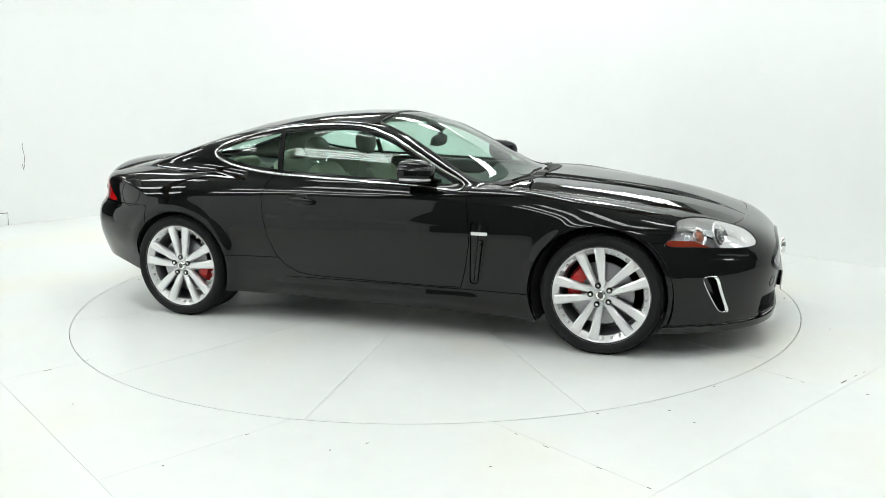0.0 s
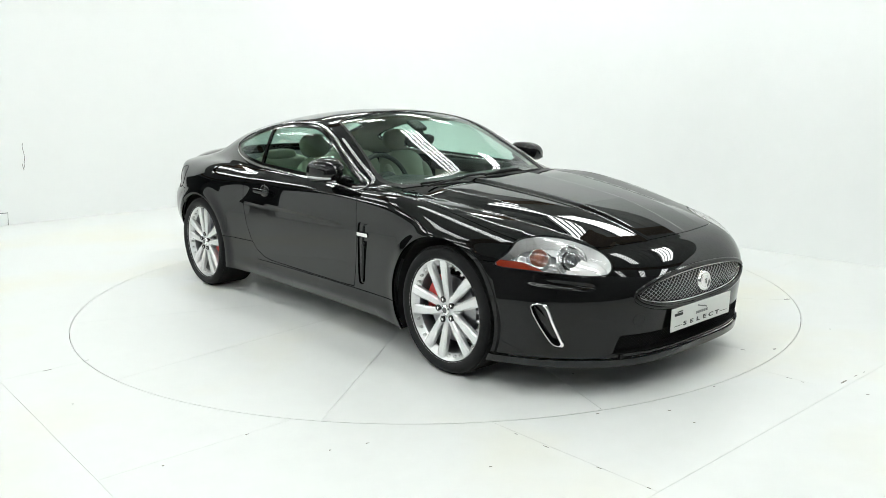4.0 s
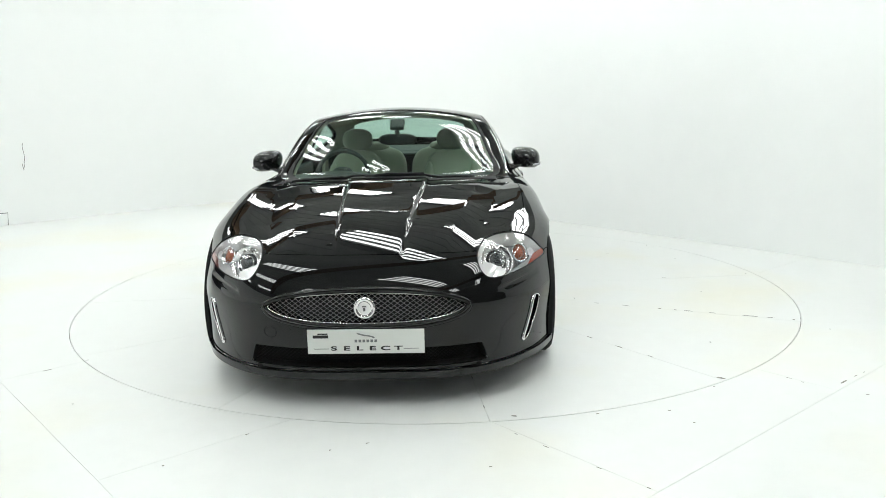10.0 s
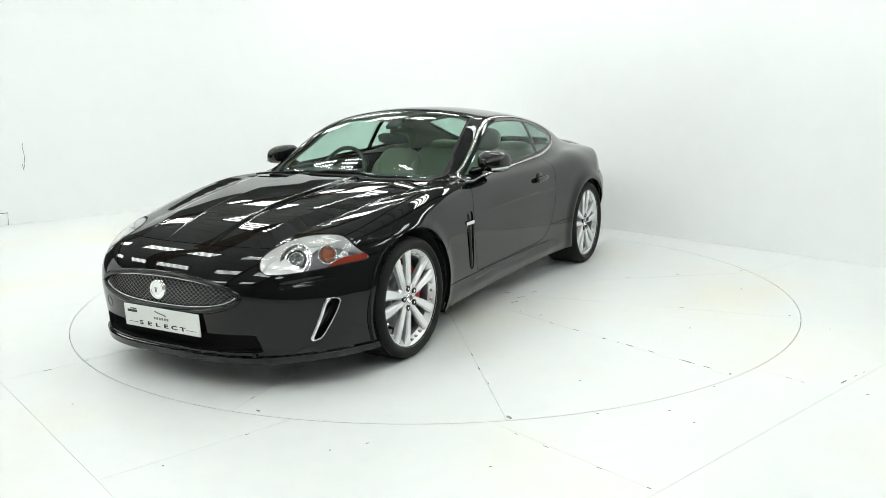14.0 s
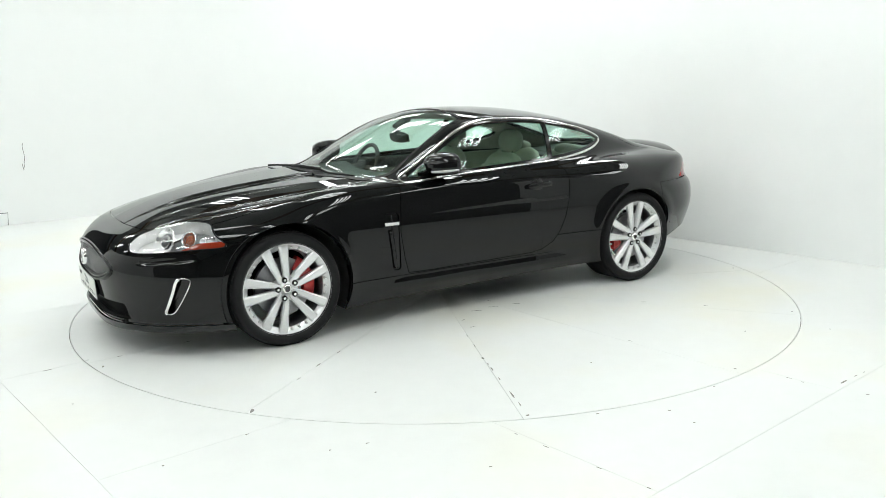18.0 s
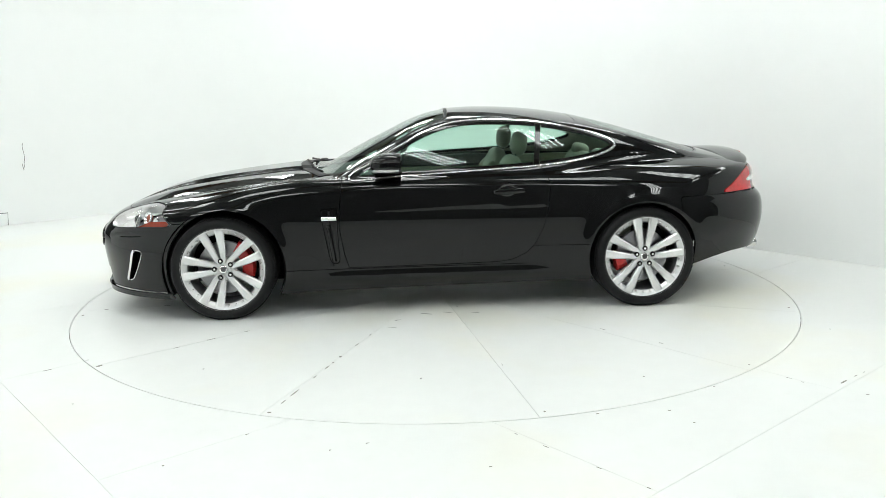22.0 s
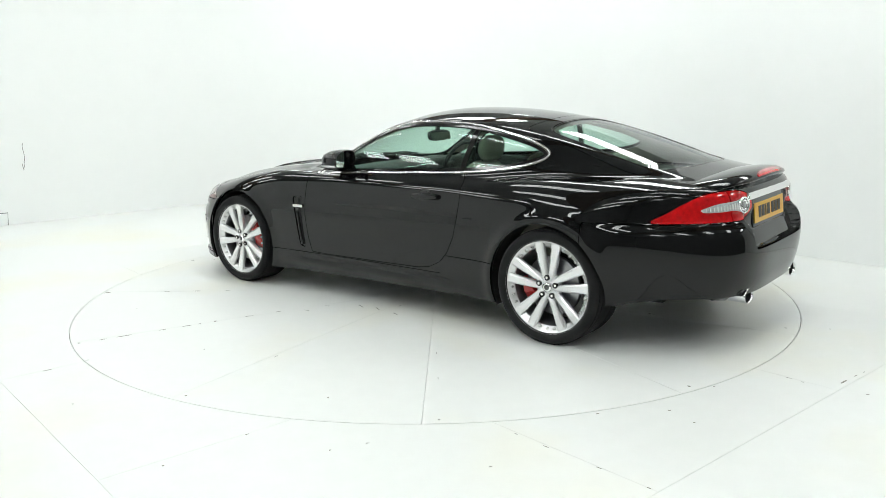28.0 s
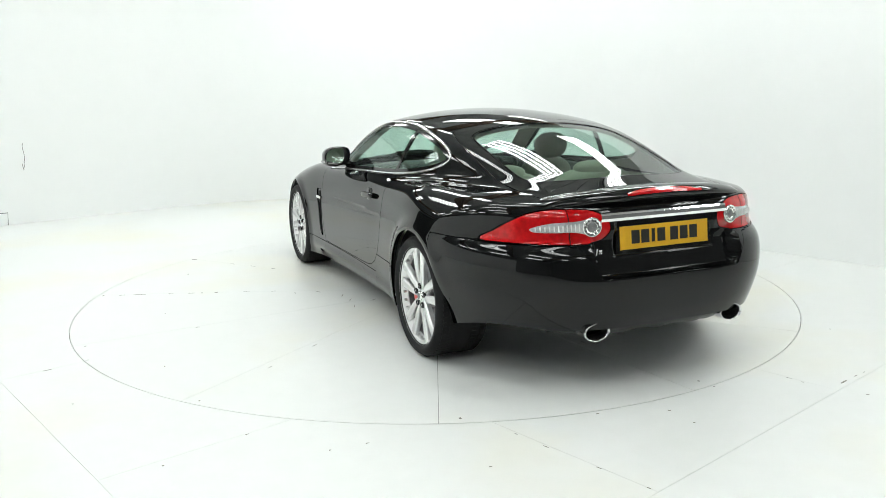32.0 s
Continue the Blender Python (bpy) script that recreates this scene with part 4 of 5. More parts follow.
amber_f = lambda x, y, z: np.maximum(z - (0.640 + 0.10 * (y - 0.80)), 0.758 - y + 0.9 * (z - 0.600))
amber_pc, clear_pc = split(*lamp, amber_f(*lamp[0].T))
lamp_inner, lamp_outer = split(*lamp, lamp[0][:, 1] - 0.675 - 0.5 * (0.66 - lamp[0][:, 2]))
L3 = np.array(lamp_line)[::2]
P3 = cast(np.stack([np.full(len(L3), 1.2), L3[:, 0], L3[:, 1]], -1), np.tile([1.0, 0.0, 0.0], (len(L3), 1)))
N3 = skin_normal(P3)
for sgn, side in ((1, "left"), (-1, "right")):
    unit = panel("headlight", clear_pc, CLEAR, side, "clear headlight lens over chrome reflectors", depth=0, inset=0.001)
    panel("indicator_strip", amber_pc, AMBER, side, "amber indicator strip", depth=0, inset=0.002, parent=unit)
    panel("housing", lamp_outer, HOUSING, side, "dark headlight housing", depth=0, inset=0.080, parent=unit)
    panel("reflector_shelf", lamp_inner, SILVER, side, "bright inner reflector", depth=0, inset=0.070, parent=unit)
    bm = bmesh.new()
    ra = [bm.verts.new((p[0], p[1] * sgn, p[2])) for p in P3 - N3 * 0.003]
    rb = [bm.verts.new((p[0], p[1] * sgn, p[2])) for p in P3 - N3 * 0.09]
    for q in range(len(ra)):
        w = (q + 1) % len(ra)
        bm.faces.new((ra[q], ra[w], rb[w], rb[q]))
    part("housing_wall", bm, SILVER, unit, "bright housing wall")
    part("lens_seal", bm_tube([(p[0], p[1] * sgn, p[2]) for p in P3 - N3 * 0.003], 0.0032, 6, closed=True), LINER, unit, "black lens seal", smooth=True)
    axis = Vector((0.85, 0.30 * sgn, 0.42)).normalized()
    c = lamp_place(0.621, 0.692, 0.072, sgn)
    bowl(unit, c, axis, [(0.084, 0.016), (0.081, 0.022), (0.078, 0.019), (0.072, 0.010), (0.066, 0.002), (0.058, -0.004)], MIRRORED, "main_reflector", "wide bright round reflector", 48)
    bowl(unit, c, axis, [(0.059, -0.004), (0.057, 0.006), (0.054, 0.008), (0.050, 0.000)], CHROME, "outer_ring", "thin chrome ring")
    bowl(unit, c, axis, [(0.051, 0.000), (0.047, 0.014), (0.043, 0.016), (0.040, 0.008)], GLOSS_BLACK, "projector_seat", "black ring round the projector", 32)
    bowl(unit, c, axis, [(0.042, 0.006), (0.040, 0.015), (0.037, 0.016), (0.035, 0.010)], CHROME, "projector_ring", "chrome ring", 32)
    bowl(unit, c, axis, [(0.037, 0.006), (0.033, 0.016), (0.023, 0.025), (0.011, 0.030), (0.001, 0.0315)], LENS, "projector_lens", "dark glass projector lens", 32)
    for k in range(3):
        a = radians((215, 245, 80)[k])
        m = facing(c, axis)
        bowl(unit, m @ Vector((0.072 * math.cos(a) * sgn, 0.072 * math.sin(a), 0.008)), axis, [(0.014, 0.004), (0.012, 0.008), (0.006, 0.000), (0.001, -0.001)], CHROME, "side_reflector", steps=20)
    d = lamp_place(0.745, 0.676, 0.044, sgn)
    ax2 = Vector((0.75, 0.56 * sgn, 0.35)).normalized()
    bowl(unit, d, ax2, [(0.048, 0.014), (0.046, 0.019), (0.043, 0.016), (0.037, 0.002), (0.024, -0.010), (0.001, -0.014)], MIRRORED, "turn_reflector", "bright indicator reflector")
    bowl(unit, d + ax2 * 0.004, ax2, [(0.031, -0.012), (0.030, 0.002), (0.024, 0.011), (0.013, 0.016), (0.001, 0.018)], AMBER_DARK, "amber_bulb", "amber bulb cap", 24)
    e = lamp_place(0.800, 0.650, 0.028, sgn)
    bowl(unit, e, ax2, [(0.022, 0.008), (0.019, 0.011), (0.012, -0.006), (0.001, -0.008)], SILVER, "side_reflector", steps=20)

for sgn, side in ((1, "left"), (-1, "right")):
    white_line = rounded([(0.668, 0.798), (0.640, 0.815), (0.58, 0.832), (0.50, 0.838), (0.450, 0.844), (0.408, 0.857), (0.374, 0.842), (0.361, 0.812), (0.374, 0.782), (0.408, 0.767), (0.450, 0.782), (0.50, 0.790), (0.58, 0.788), (0.645, 0.789)])
    white_d = outline(white_line)
    V, F = rear_lamp
    white_pc, red_pc = split(V, F, white_d(V[:, 1], V[:, 2]))
    red_in, red_out = split(*red_pc, red_pc[0][:, 1] - 0.512)
    unit = panel("tail_light", split(*red_out, 0.5145 - red_out[0][:, 1])[0], RED, side, "red tail light with a clear inner lens", depth=0.02, inset=0.001)
    panel("inner_lens", split(*red_in, red_in[0][:, 1] - 0.5095)[0], RED, side, depth=0.02, inset=0.001, parent=unit)
    panel("clear_lens", white_pc, REVERSE, side, "clear ribbed reversing lens", depth=0.004, inset=-0.001, parent=unit)
    p = on_tail(0.408, 0.812)
    n = Vector((-0.97, 0.22, 0.05))
    if sgn < 0:
        p = p * [1, -1, 1]
        n.y *= -1
    q = Vector(p) + n * 0.003
    bowl(unit, q, n, [(0.046, -0.004), (0.045, 0.004), (0.040, 0.005), (0.037, 0.001), (0.030, 0.001), (0.027, 0.004), (0.024, 0.004), (0.022, -0.002)], MIRRORED, "lamp_ring", "bright lamp rings")
    bowl(unit, q, n, [(0.0235, -0.001), (0.016, 0.003), (0.001, 0.004)], HOUSING, "lamp_core", steps=24)
    for k in range(12):
        a = 2 * math.pi * k / 12
        m = facing(q, n)
        bowl(unit, m @ Vector((0.0335 * math.cos(a), 0.0335 * math.sin(a), 0.001)), n, [(0.0042, 0.0), (0.003, 0.003), (0.001, 0.0035)], DARK_METAL, "led", steps=8)
    for k in range(11):
        yy = 0.468 + k * 0.0175
        pts = []
        for zz in (0.794, 0.808, 0.830 - 0.0018 * k):
            r = on_tail(yy, zz)
            pts.append((r[0] - 0.003, sgn * r[1], r[2]))
        part("lens_rib", bm_tube(pts, 0.0035, 6), SILVER, unit)

# ---------------------------------------------------------------- grille, intake, slots


def nose_points(line, d, sgn=1):
    """Points of a front outline on the skin, moved in by d."""
    L = np.array(line, float)
    P = cast(np.stack([np.full(len(L), 1.2), np.abs(L[:, 0]), L[:, 1]], -1), np.tile([1.0, 0.0, 0.0], (len(L), 1)))
    P = P - skin_normal(P) * d
    return [Vector((p[0], p[1] * sgn * (1 if y >= 0 else -1), p[2])) for p, y in zip(P, L[:, 0])]


def nose_sheet(line, d, margin=0.0):
    """A filled sheet inside a front outline, d behind the skin."""
    ys, zs = line[:, 0], line[:, 1]
    dist = outline(line)
    ny, nz = 90, 16
    gy, gz = np.linspace(ys.min() - 0.01, ys.max() + 0.01, ny), np.linspace(zs.min() - 0.01, zs.max() + 0.01, nz)
    Y, Z = np.meshgrid(gy, gz, indexing="ij")
    P = cast(np.stack([np.full(Y.size, 1.5), np.abs(Y).ravel(), Z.ravel()], -1), np.tile([1.0, 0.0, 0.0], (Y.size, 1)))
    P = P - np.array([1.0, 0, 0]) * d
    P[:, 1] = Y.ravel()
    i, j = np.meshgrid(np.arange(ny - 1), np.arange(nz - 1), indexing="ij")
    a = (i * nz + j).ravel()
    F = np.stack([a, a + nz, a + nz + 1, a + 1], -1)
    V, F = split(P, F, dist(Y.ravel(), Z.ravel()) - margin)[0]
    bm = bmesh.new()
    vs = [bm.verts.new(v) for v in V]
    for r in F.tolist():
        try:
            bm.faces.new([vs[k] for k in r if k >= 0])
        except ValueError:
            pass
    return bm


def wire_mesh(line, d, pitch_y, pitch_z, radius):
    """Crossed wires inside a front outline."""
    dist = outline(line)
    y0, y1, z0, z1 = line[:, 0].min(), line[:, 0].max(), line[:, 1].min(), line[:, 1].max()
    slope = pitch_z / pitch_y
    rows, n = [], 22
    zz = np.linspace(z0, z1, n)
    for s in (1, -1):
        k0 = int((y1 - y0 + (z1 - z0) / slope) / pitch_y) + 2
        for k in range(-k0, k0):
            rows.append((s, k * pitch_y + s * (zz - (z0 + z1) / 2) / slope))
    Y = np.array([r[1] for r in rows])
    Z = np.tile(zz, (len(rows), 1))
    inside = dist(Y.ravel(), Z.ravel()).reshape(Y.shape) < -0.003
    P = cast(np.stack([np.full(Y.size, 1.5), np.abs(Y).ravel(), Z.ravel()], -1), np.tile([1.0, 0.0, 0.0], (Y.size, 1)), 18).reshape(len(rows), n, 3)
    verts, faces = [], []
    for r, (s, yy) in enumerate(rows):
        ids = [q for q in range(n) if inside[r, q]]
        if len(ids) < 3:
            continue
        base = len(verts)
        for q in ids:
            x = P[r, q, 0] - d + 0.0015 * s
            verts += [(x, yy[q] - radius, zz[q]), (x + radius, yy[q], zz[q]), (x, yy[q] + radius, zz[q])]
        for k in range(len(ids) - 1):
            a = base + 3 * k
            faces += [(a, a + 1, a + 4, a + 3), (a + 1, a + 2, a + 5, a + 4)]
    me = bpy.data.meshes.new("wires")
    me.from_pydata(verts, [], faces)
    bm = bmesh.new()
    bm.from_mesh(me)
    bpy.data.meshes.remove(me)
    bmesh.ops.recalc_face_normals(bm, faces=bm.faces[:])
    return bm


mouth_fine = mouth[::2]
grille = part("grille", bm_tube(nose_points(mouth_fine, 0.008), 0.0034, 8, closed=True), CHROME, car, "woven bright metal grille in an oval mouth", smooth=True)
part("grille_back", nose_sheet(mouth, 0.055, 0.02), LINER, grille)
tagged(part("grille_mesh", wire_mesh(mouth, 0.014, 0.0290, 0.0205, 0.0016), STEEL_BRIGHT, grille, "fine woven metal mesh"), kind="stuff")
collar = bmesh.new()
rows = []
for a, b in zip(nose_points(mouth_fine, 0.002), nose_points(mouth_fine, 0.05)):
    rows.append((collar.verts.new(a), collar.verts.new(b)))
for a, b in zip(rows, rows[1:] + rows[:1]):
    collar.faces.new((a[0], b[0], b[1], a[1]))
part("mouth_wall", collar, GLOSS_BLACK, grille)
bp = nose_points([(0.0, 0.494)], -0.012)[0]
bn = Vector((1, 0, 0.06))
lip = nose_points([(y * 1.045, 0.483 + (z - 0.489) * 1.26) for y, z in mouth_fine], 0.004)
part("mouth_lip", bm_tube(lip, 0.0135, 10, closed=True), PAINT, grille, "rounded black lip round the mouth", smooth=True)
badge = part("front_badge", bm_lathe([(0.001, 0.004), (0.030, 0.004), (0.033, 0.002), (0.036, 0.006), (0.044, 0.007), (0.049, 0.003), (0.050, -0.012)], 40, axis="z"), CHROME, car, "round chrome badge", smooth=True)
badge.matrix_basis = facing(bp, bn)
part("badge_core", bm_lathe([(0.001, 0.008), (0.015, 0.0075), (0.024, 0.0065), (0.029, 0.004)], 32, axis="z"), SILVER, badge, smooth=True)
part("badge_mark", bm_join(bm_box(0.020, 0.006, 0.004, Matrix.Translation((0, 0.008, 0.008)), 0.001), bm_box(0.010, 0.016, 0.004, Matrix.Translation((0, -0.005, 0.0085)), 0.001)), DARK_METAL, badge)

intake_part = part("lower_intake", nose_sheet(intake, 0.06, 0.01), LINER, car, "wide black lower air intake")
tagged(part("intake_mesh", wire_mesh(intake, 0.03, 0.020, 0.0165, 0.0022), PLASTIC, intake_part, "black honeycomb mesh"), kind="stuff")
collar = bmesh.new()
rows = []
for a, b in zip(nose_points(intake[::2], 0.001), nose_points(intake[::2], 0.06)):
    rows.append((collar.verts.new(a), collar.verts.new(b)))
for a, b in zip(rows, rows[1:] + rows[:1]):
    collar.faces.new((a[0], b[0], b[1], a[1]))
part("intake_wall", collar, PLASTIC, intake_part)


for sgn in (1, -1):
    pts, deep = nose_points(slot, 0.0, sgn), nose_points(slot, 0.05, sgn)
    bm = bmesh.new()
    ra, rb = [bm.verts.new(p) for p in pts], [bm.verts.new(p) for p in deep]
    n = len(ra)
    for i in range(n):
        j = (i + 1) % n
        bm.faces.new((ra[i], ra[j], rb[j], rb[i]))
    bm.faces.new(rb)
    duct = part("corner_duct", bm, GLOSS_BLACK, car, "slim black corner duct in a bright frame")
    # thin bright frame all round, and a broad blade down the inner edge and foot
    part("bright_frame", bm_tube(nose_points(slot[::2], 0.003, sgn), 0.0036, 8, closed=True), CHROME, duct, "thin chrome frame", smooth=True)
    blade = [(y + 0.003, z) for y, z in slot if y < 0.737 + 0.32 * (z - 0.250) and 0.252 < z < 0.452]
    blade = sorted(blade, key=lambda q: -q[1])
    part("bright_blade", bm_tube(nose_points(blade, 0.0005, sgn), 0.0100, 10), CHROME, duct, "broad chrome blade", smooth=True)


# ---------------------------------------------------------------- fittings outside
def loft(sections, closed_ends=True):
    """Joins rings of equal length to one skin."""
    bm = bmesh.new()
    rings = [[bm.verts.new(p) for p in s] for s in sections]
    n = len(rings[0])
    for a, b in zip(rings, rings[1:]):
        for j in range(n):
            q = (j + 1) % n
            bm.faces.new((a[j], a[q], b[q], b[j]))
    if closed_ends:
        bm.faces.new(rings[0])
        bm.faces.new(rings[-1][::-1])
    bmesh.ops.recalc_face_normals(bm, faces=bm.faces[:])
    return bm


def egg(sx, sy, sz, power=2.6, nu=26, nv=16):
    """A superellipsoid."""
    bm = bmesh.new()
    rows = []
    for i in range(1, nv):
        b = math.pi * i / nv - math.pi / 2
        row = []
        for k in range(nu):
            a = 2 * math.pi * k / nu
            f = lambda v: math.copysign(abs(v) ** (2 / power), v)
            row.append(bm.verts.new((sx * f(math.cos(b)) * f(math.cos(a)), sy * f(math.cos(b)) * f(math.sin(a)), sz * f(math.sin(b)))))
        rows.append(row)
    lo, hi = bm.verts.new((0, 0, -sz)), bm.verts.new((0, 0, sz))
    for a, b in zip(rows, rows[1:]):
        for k in range(nu):
            q = (k + 1) % nu
            bm.faces.new((a[k], a[q], b[q], b[k]))
    for k in range(nu):
        q = (k + 1) % nu
        bm.faces.new((lo, rows[0][q], rows[0][k]))
        bm.faces.new((hi, rows[-1][k], rows[-1][q]))
    bmesh.ops.recalc_face_normals(bm, faces=bm.faces[:])
    return bm


def mirrored(bm, sgn):
    if sgn < 0:
        bm.transform(Matrix.Diagonal((1, -1, 1, 1)))
        bmesh.ops.reverse_faces(bm, faces=bm.faces[:])
    return bm


for sgn in (1, -1):
    # door mirror: shell open to the rear, glass, foot, bright strip with repeater
    secs = []
    for t, sy, sz, dz in ((0.0, 0.012, 0.010, 0.0), (0.06, 0.050, 0.036, 0.0), (0.2, 0.075, 0.054, 0.0), (0.45, 0.090, 0.066, 0.002), (0.75, 0.095, 0.069, 0.003), (0.95, 0.094, 0.067, 0.003), (1.0, 0.091, 0.064, 0.003)):
        ring = []
        for k in range(28):
            a = 2 * math.pi * k / 28
            f = lambda v: math.copysign(abs(v) ** 0.72, v)
            ring.append((0.415 - 0.195 * t, 0.878 + sy * f(math.cos(a)), 0.980 + dz + sz * f(math.sin(a)) - 0.012 * math.cos(a)))
        secs.append(ring)
    shell = part("door_mirror", mirrored(loft(secs, False), sgn), PAINT, car, "gloss black door mirror", smooth=True)
    ring = [(0.246 - 0.018 * math.copysign(abs(math.cos(a)) ** 0.72, math.cos(a)), 0.878 + 0.084 * math.copysign(abs(math.cos(a)) ** 0.72, math.cos(a)), 0.983 + 0.057 * math.copysign(abs(math.sin(a)) ** 0.72, math.sin(a)) - 0.012 * math.cos(a)) for a in np.linspace(0, 2 * math.pi, 29)[:-1]]
    bm = bmesh.new()
    bm.faces.new([bm.verts.new(p) for p in ring])
    part("mirror_glass", mirrored(bm, sgn), MIRROR, shell, "silvered mirror glass")
    strip = [(0.235, 0.966, 0.947), (0.30, 0.970, 0.945), (0.355, 0.960, 0.944), (0.385, 0.938, 0.943), (0.40, 0.915, 0.942)]
    part("repeater_strip", mirrored(bm_tube(strip, 0.0085, 8), sgn), REVERSE, shell, "bright strip with a side repeater", smooth=True)
    foot = [[(0.33 + 0.055 * math.cos(a) * k, 0.755 + w, 0.918 + dz + 0.020 * math.sin(a) * k) for a in np.linspace(0, 2 * math.pi, 17)[:-1]] for w, k, dz in ((0.0, 1.5, 0.0), (0.03, 1.15, 0.008), (0.07, 1.0, 0.022), (0.12, 0.95, 0.034))]
    part("mirror_foot", mirrored(loft(foot), sgn), GLOSS_BLACK, shell, "black mirror foot", smooth=True)

    # door handle with its finger scoop
    hp = on_side(-0.475, 0.788)
    bm = egg(0.105, 0.015, 0.0185, 3.6)
    bm.transform(pose(-0.475, sgn * (hp[1] + 0.019), 0.790, 0, 2.0, 0))
    handle = part("door_handle", bm, PAINT, car, "black flush door handle", smooth=True)
    bm = egg(0.060, 0.014, 0.050, 2.1)
    bm.transform(pose(-0.465, sgn * (hp[1] - 0.0055), 0.785))
    part("finger_scoop", bm, GLOSS_BLACK, handle, smooth=True)
    # bright bar and gill in the side vent
    vp = on_side(0.69, 0.644)
    bar = bm_box(0.098, 0.014, 0.022, pose(0.690, sgn * (vp[1] + 0.003), 0.644), 0.003)
    part("vent_bar", bar, CHROME, car, "small chrome bar across the vent")
    gill = [Vector((0.690 - 0.035 * t, sgn * (on_side(0.690 - 0.035 * t, 0.70 - 0.34 * t)[1] - 0.008), 0.70 - 0.34 * t)) for t in np.linspace(0.02, 0.98, 12)]
    part("vent_gill", bm_tube(gill, 0.0075, 8), LINER, car, smooth=True)
    rib = [Vector((q.x + 0.020 - 0.010 * k / 11, q.y + sgn * 0.006, q.z)) for k, q in enumerate(gill)][3:]
    part("vent_rib", bm_tube(rib, 0.0125, 10), PAINT, car, "raised black rib beside the vent slot", smooth=True)
    # exhaust pipe
    bm = bm_lathe([(0.035, 0.26), (0.048, 0.22), (0.050, 0.02), (0.053, 0.004), (0.0515, 0.0), (0.047, 0.002), (0.0455, 0.012)], 36, axis="x")
    bm.transform(Matrix.Translation((-2.345, 0.402 * sgn, 0.318)) @ Matrix.Diagonal((1, 1.32, 0.84, 1)))
    pipe = part("exhaust_tip", bm, CHROME, car, "polished oval exhaust tip", smooth=True)
    bm = bm_lathe([(0.001, 0.15), (0.044, 0.15), (0.0456, 0.010)], 36, axis="x")
    bm.transform(Matrix.Translation((-2.345, 0.402 * sgn, 0.318)) @ Matrix.Diagonal((1, 1.32, 0.84, 1)))
    part("exhaust_bore", bm, LINER, pipe)

# wipers lie along the foot of the windscreen
for y0, y1 in ((-0.10, 0.52), (-0.55, -0.02)):
    pts = []
    for t in np.linspace(0, 1, 9):
        yy = y0 + (y1 - y0) * t
        xx = 0.875 - 0.30 * yy * yy - 0.05 * t
        p = on_top(xx, abs(yy))
        pts.append((xx, yy, p[2] + 0.007 + 0.003 * math.sin(math.pi * t)))
    wiper = part("wiper", bm_tube(pts, 0.008, 6), PLASTIC, car, "black wiper at the foot of the windscreen", smooth=True)
    part("wiper_arm", bm_tube([(0.90, y0 - 0.04, pts[0][2] + 0.002), (0.885, y0 + 0.1, pts[0][2] + 0.014), (pts[4][0], pts[4][1], pts[4][2] + 0.008)], 0.007, 6), PLASTIC, wiper)
# scuttle panel under the wipers
bm = bmesh.new()
rows = []
for yy in np.linspace(-0.66, 0.66, 31):
    xs = (0.93 - 0.40 * yy * yy, 0.86 - 0.42 * yy * yy)
    rows.append([bm.verts.new((xx, yy, on_top(xx, abs(yy))[2] + 0.0035)) for xx in xs])
for a, b in zip(rows, rows[1:]):
    bm.faces.new((a[0], a[1], b[1], b[0]))
bmesh.ops.recalc_face_normals(bm, faces=bm.faces[:])
part("scuttle", bm, PLASTIC, car, "black plastic scuttle panel")

# tail spoiler with the high brake light
secs = []
for yy in np.linspace(-0.62, 0.62, 41):
    u = abs(yy) / 0.62
    dz, dx = -0.055 * u ** 2.0, 0.17 * u ** 3.0
    k = 1 - 0.75 * u ** 8
    base = 0.944 + dz
    secs.append([(-2.03 + dx * 0.5, yy, base + 0.012), (-2.10 + dx * 0.7, yy, base + 0.012 + 0.014 * k), (-2.18 + dx, yy, base + 0.012 + 0.022 * k), (-2.255 + dx, yy, base + 0.012 + 0.022 * k),
                 (-2.300 + dx, yy, base + 0.016 * k), (-2.309 + dx, yy, base + 0.003), (-2.303 + dx, yy, base - 0.008), (-2.275 + dx, yy, base - 0.05), (-2.13 + dx, yy, base - 0.03)])
spoiler = part("tail_spoiler", loft(secs), PAINT, car, "gloss black tail spoiler", smooth=True)
secs = []
for yy in np.linspace(-0.215, 0.215, 21):
    u = abs(yy) / 0.62
    b, dx = 0.944 - 0.055 * u ** 2.0, 0.17 * u ** 3.0
    w = max(0.05, 1 - (abs(yy) / 0.217) ** 3)
    secs.append([(-2.298 + 0.030 * w + dx, yy, b + 0.0175 + 0.011 * w), (-2.302 + dx, yy, b + 0.0185), (-2.3095 + dx, yy, b + 0.0075), (-2.300 + dx, yy, b + 0.005), (-2.27 + dx, yy, b + 0.005)])
part("high_brake_light", loft(secs), RED, spoiler, "thin red high-level brake light")

# bright bar and number plate on the tail
secs = []
for yy in np.linspace(-0.365, 0.365, 25):
    p = on_tail(max(0.36, abs(yy)), 0.850)
    secs.append([(p[0] - dd, yy, 0.850 + zz) for dd, zz in ((-0.004, 0.022), (0.006, 0.021), (0.012, 0.012), (0.014, -0.004), (0.010, -0.018), (-0.004, -0.021))])
part("tail_bar", loft(secs), CHROME, car, "chrome bar above the number plate", smooth=False)
plate_m = facing((-2.298, 0, 0.746), (-1, 0, 0.10))
tray = part("plate_recess", bm_box(0.56, 0.150, 0.02, plate_m @ Matrix.Translation((0, -0.004, -0.010)), 0.006), GLOSS_BLACK, car, "gloss black plate recess")
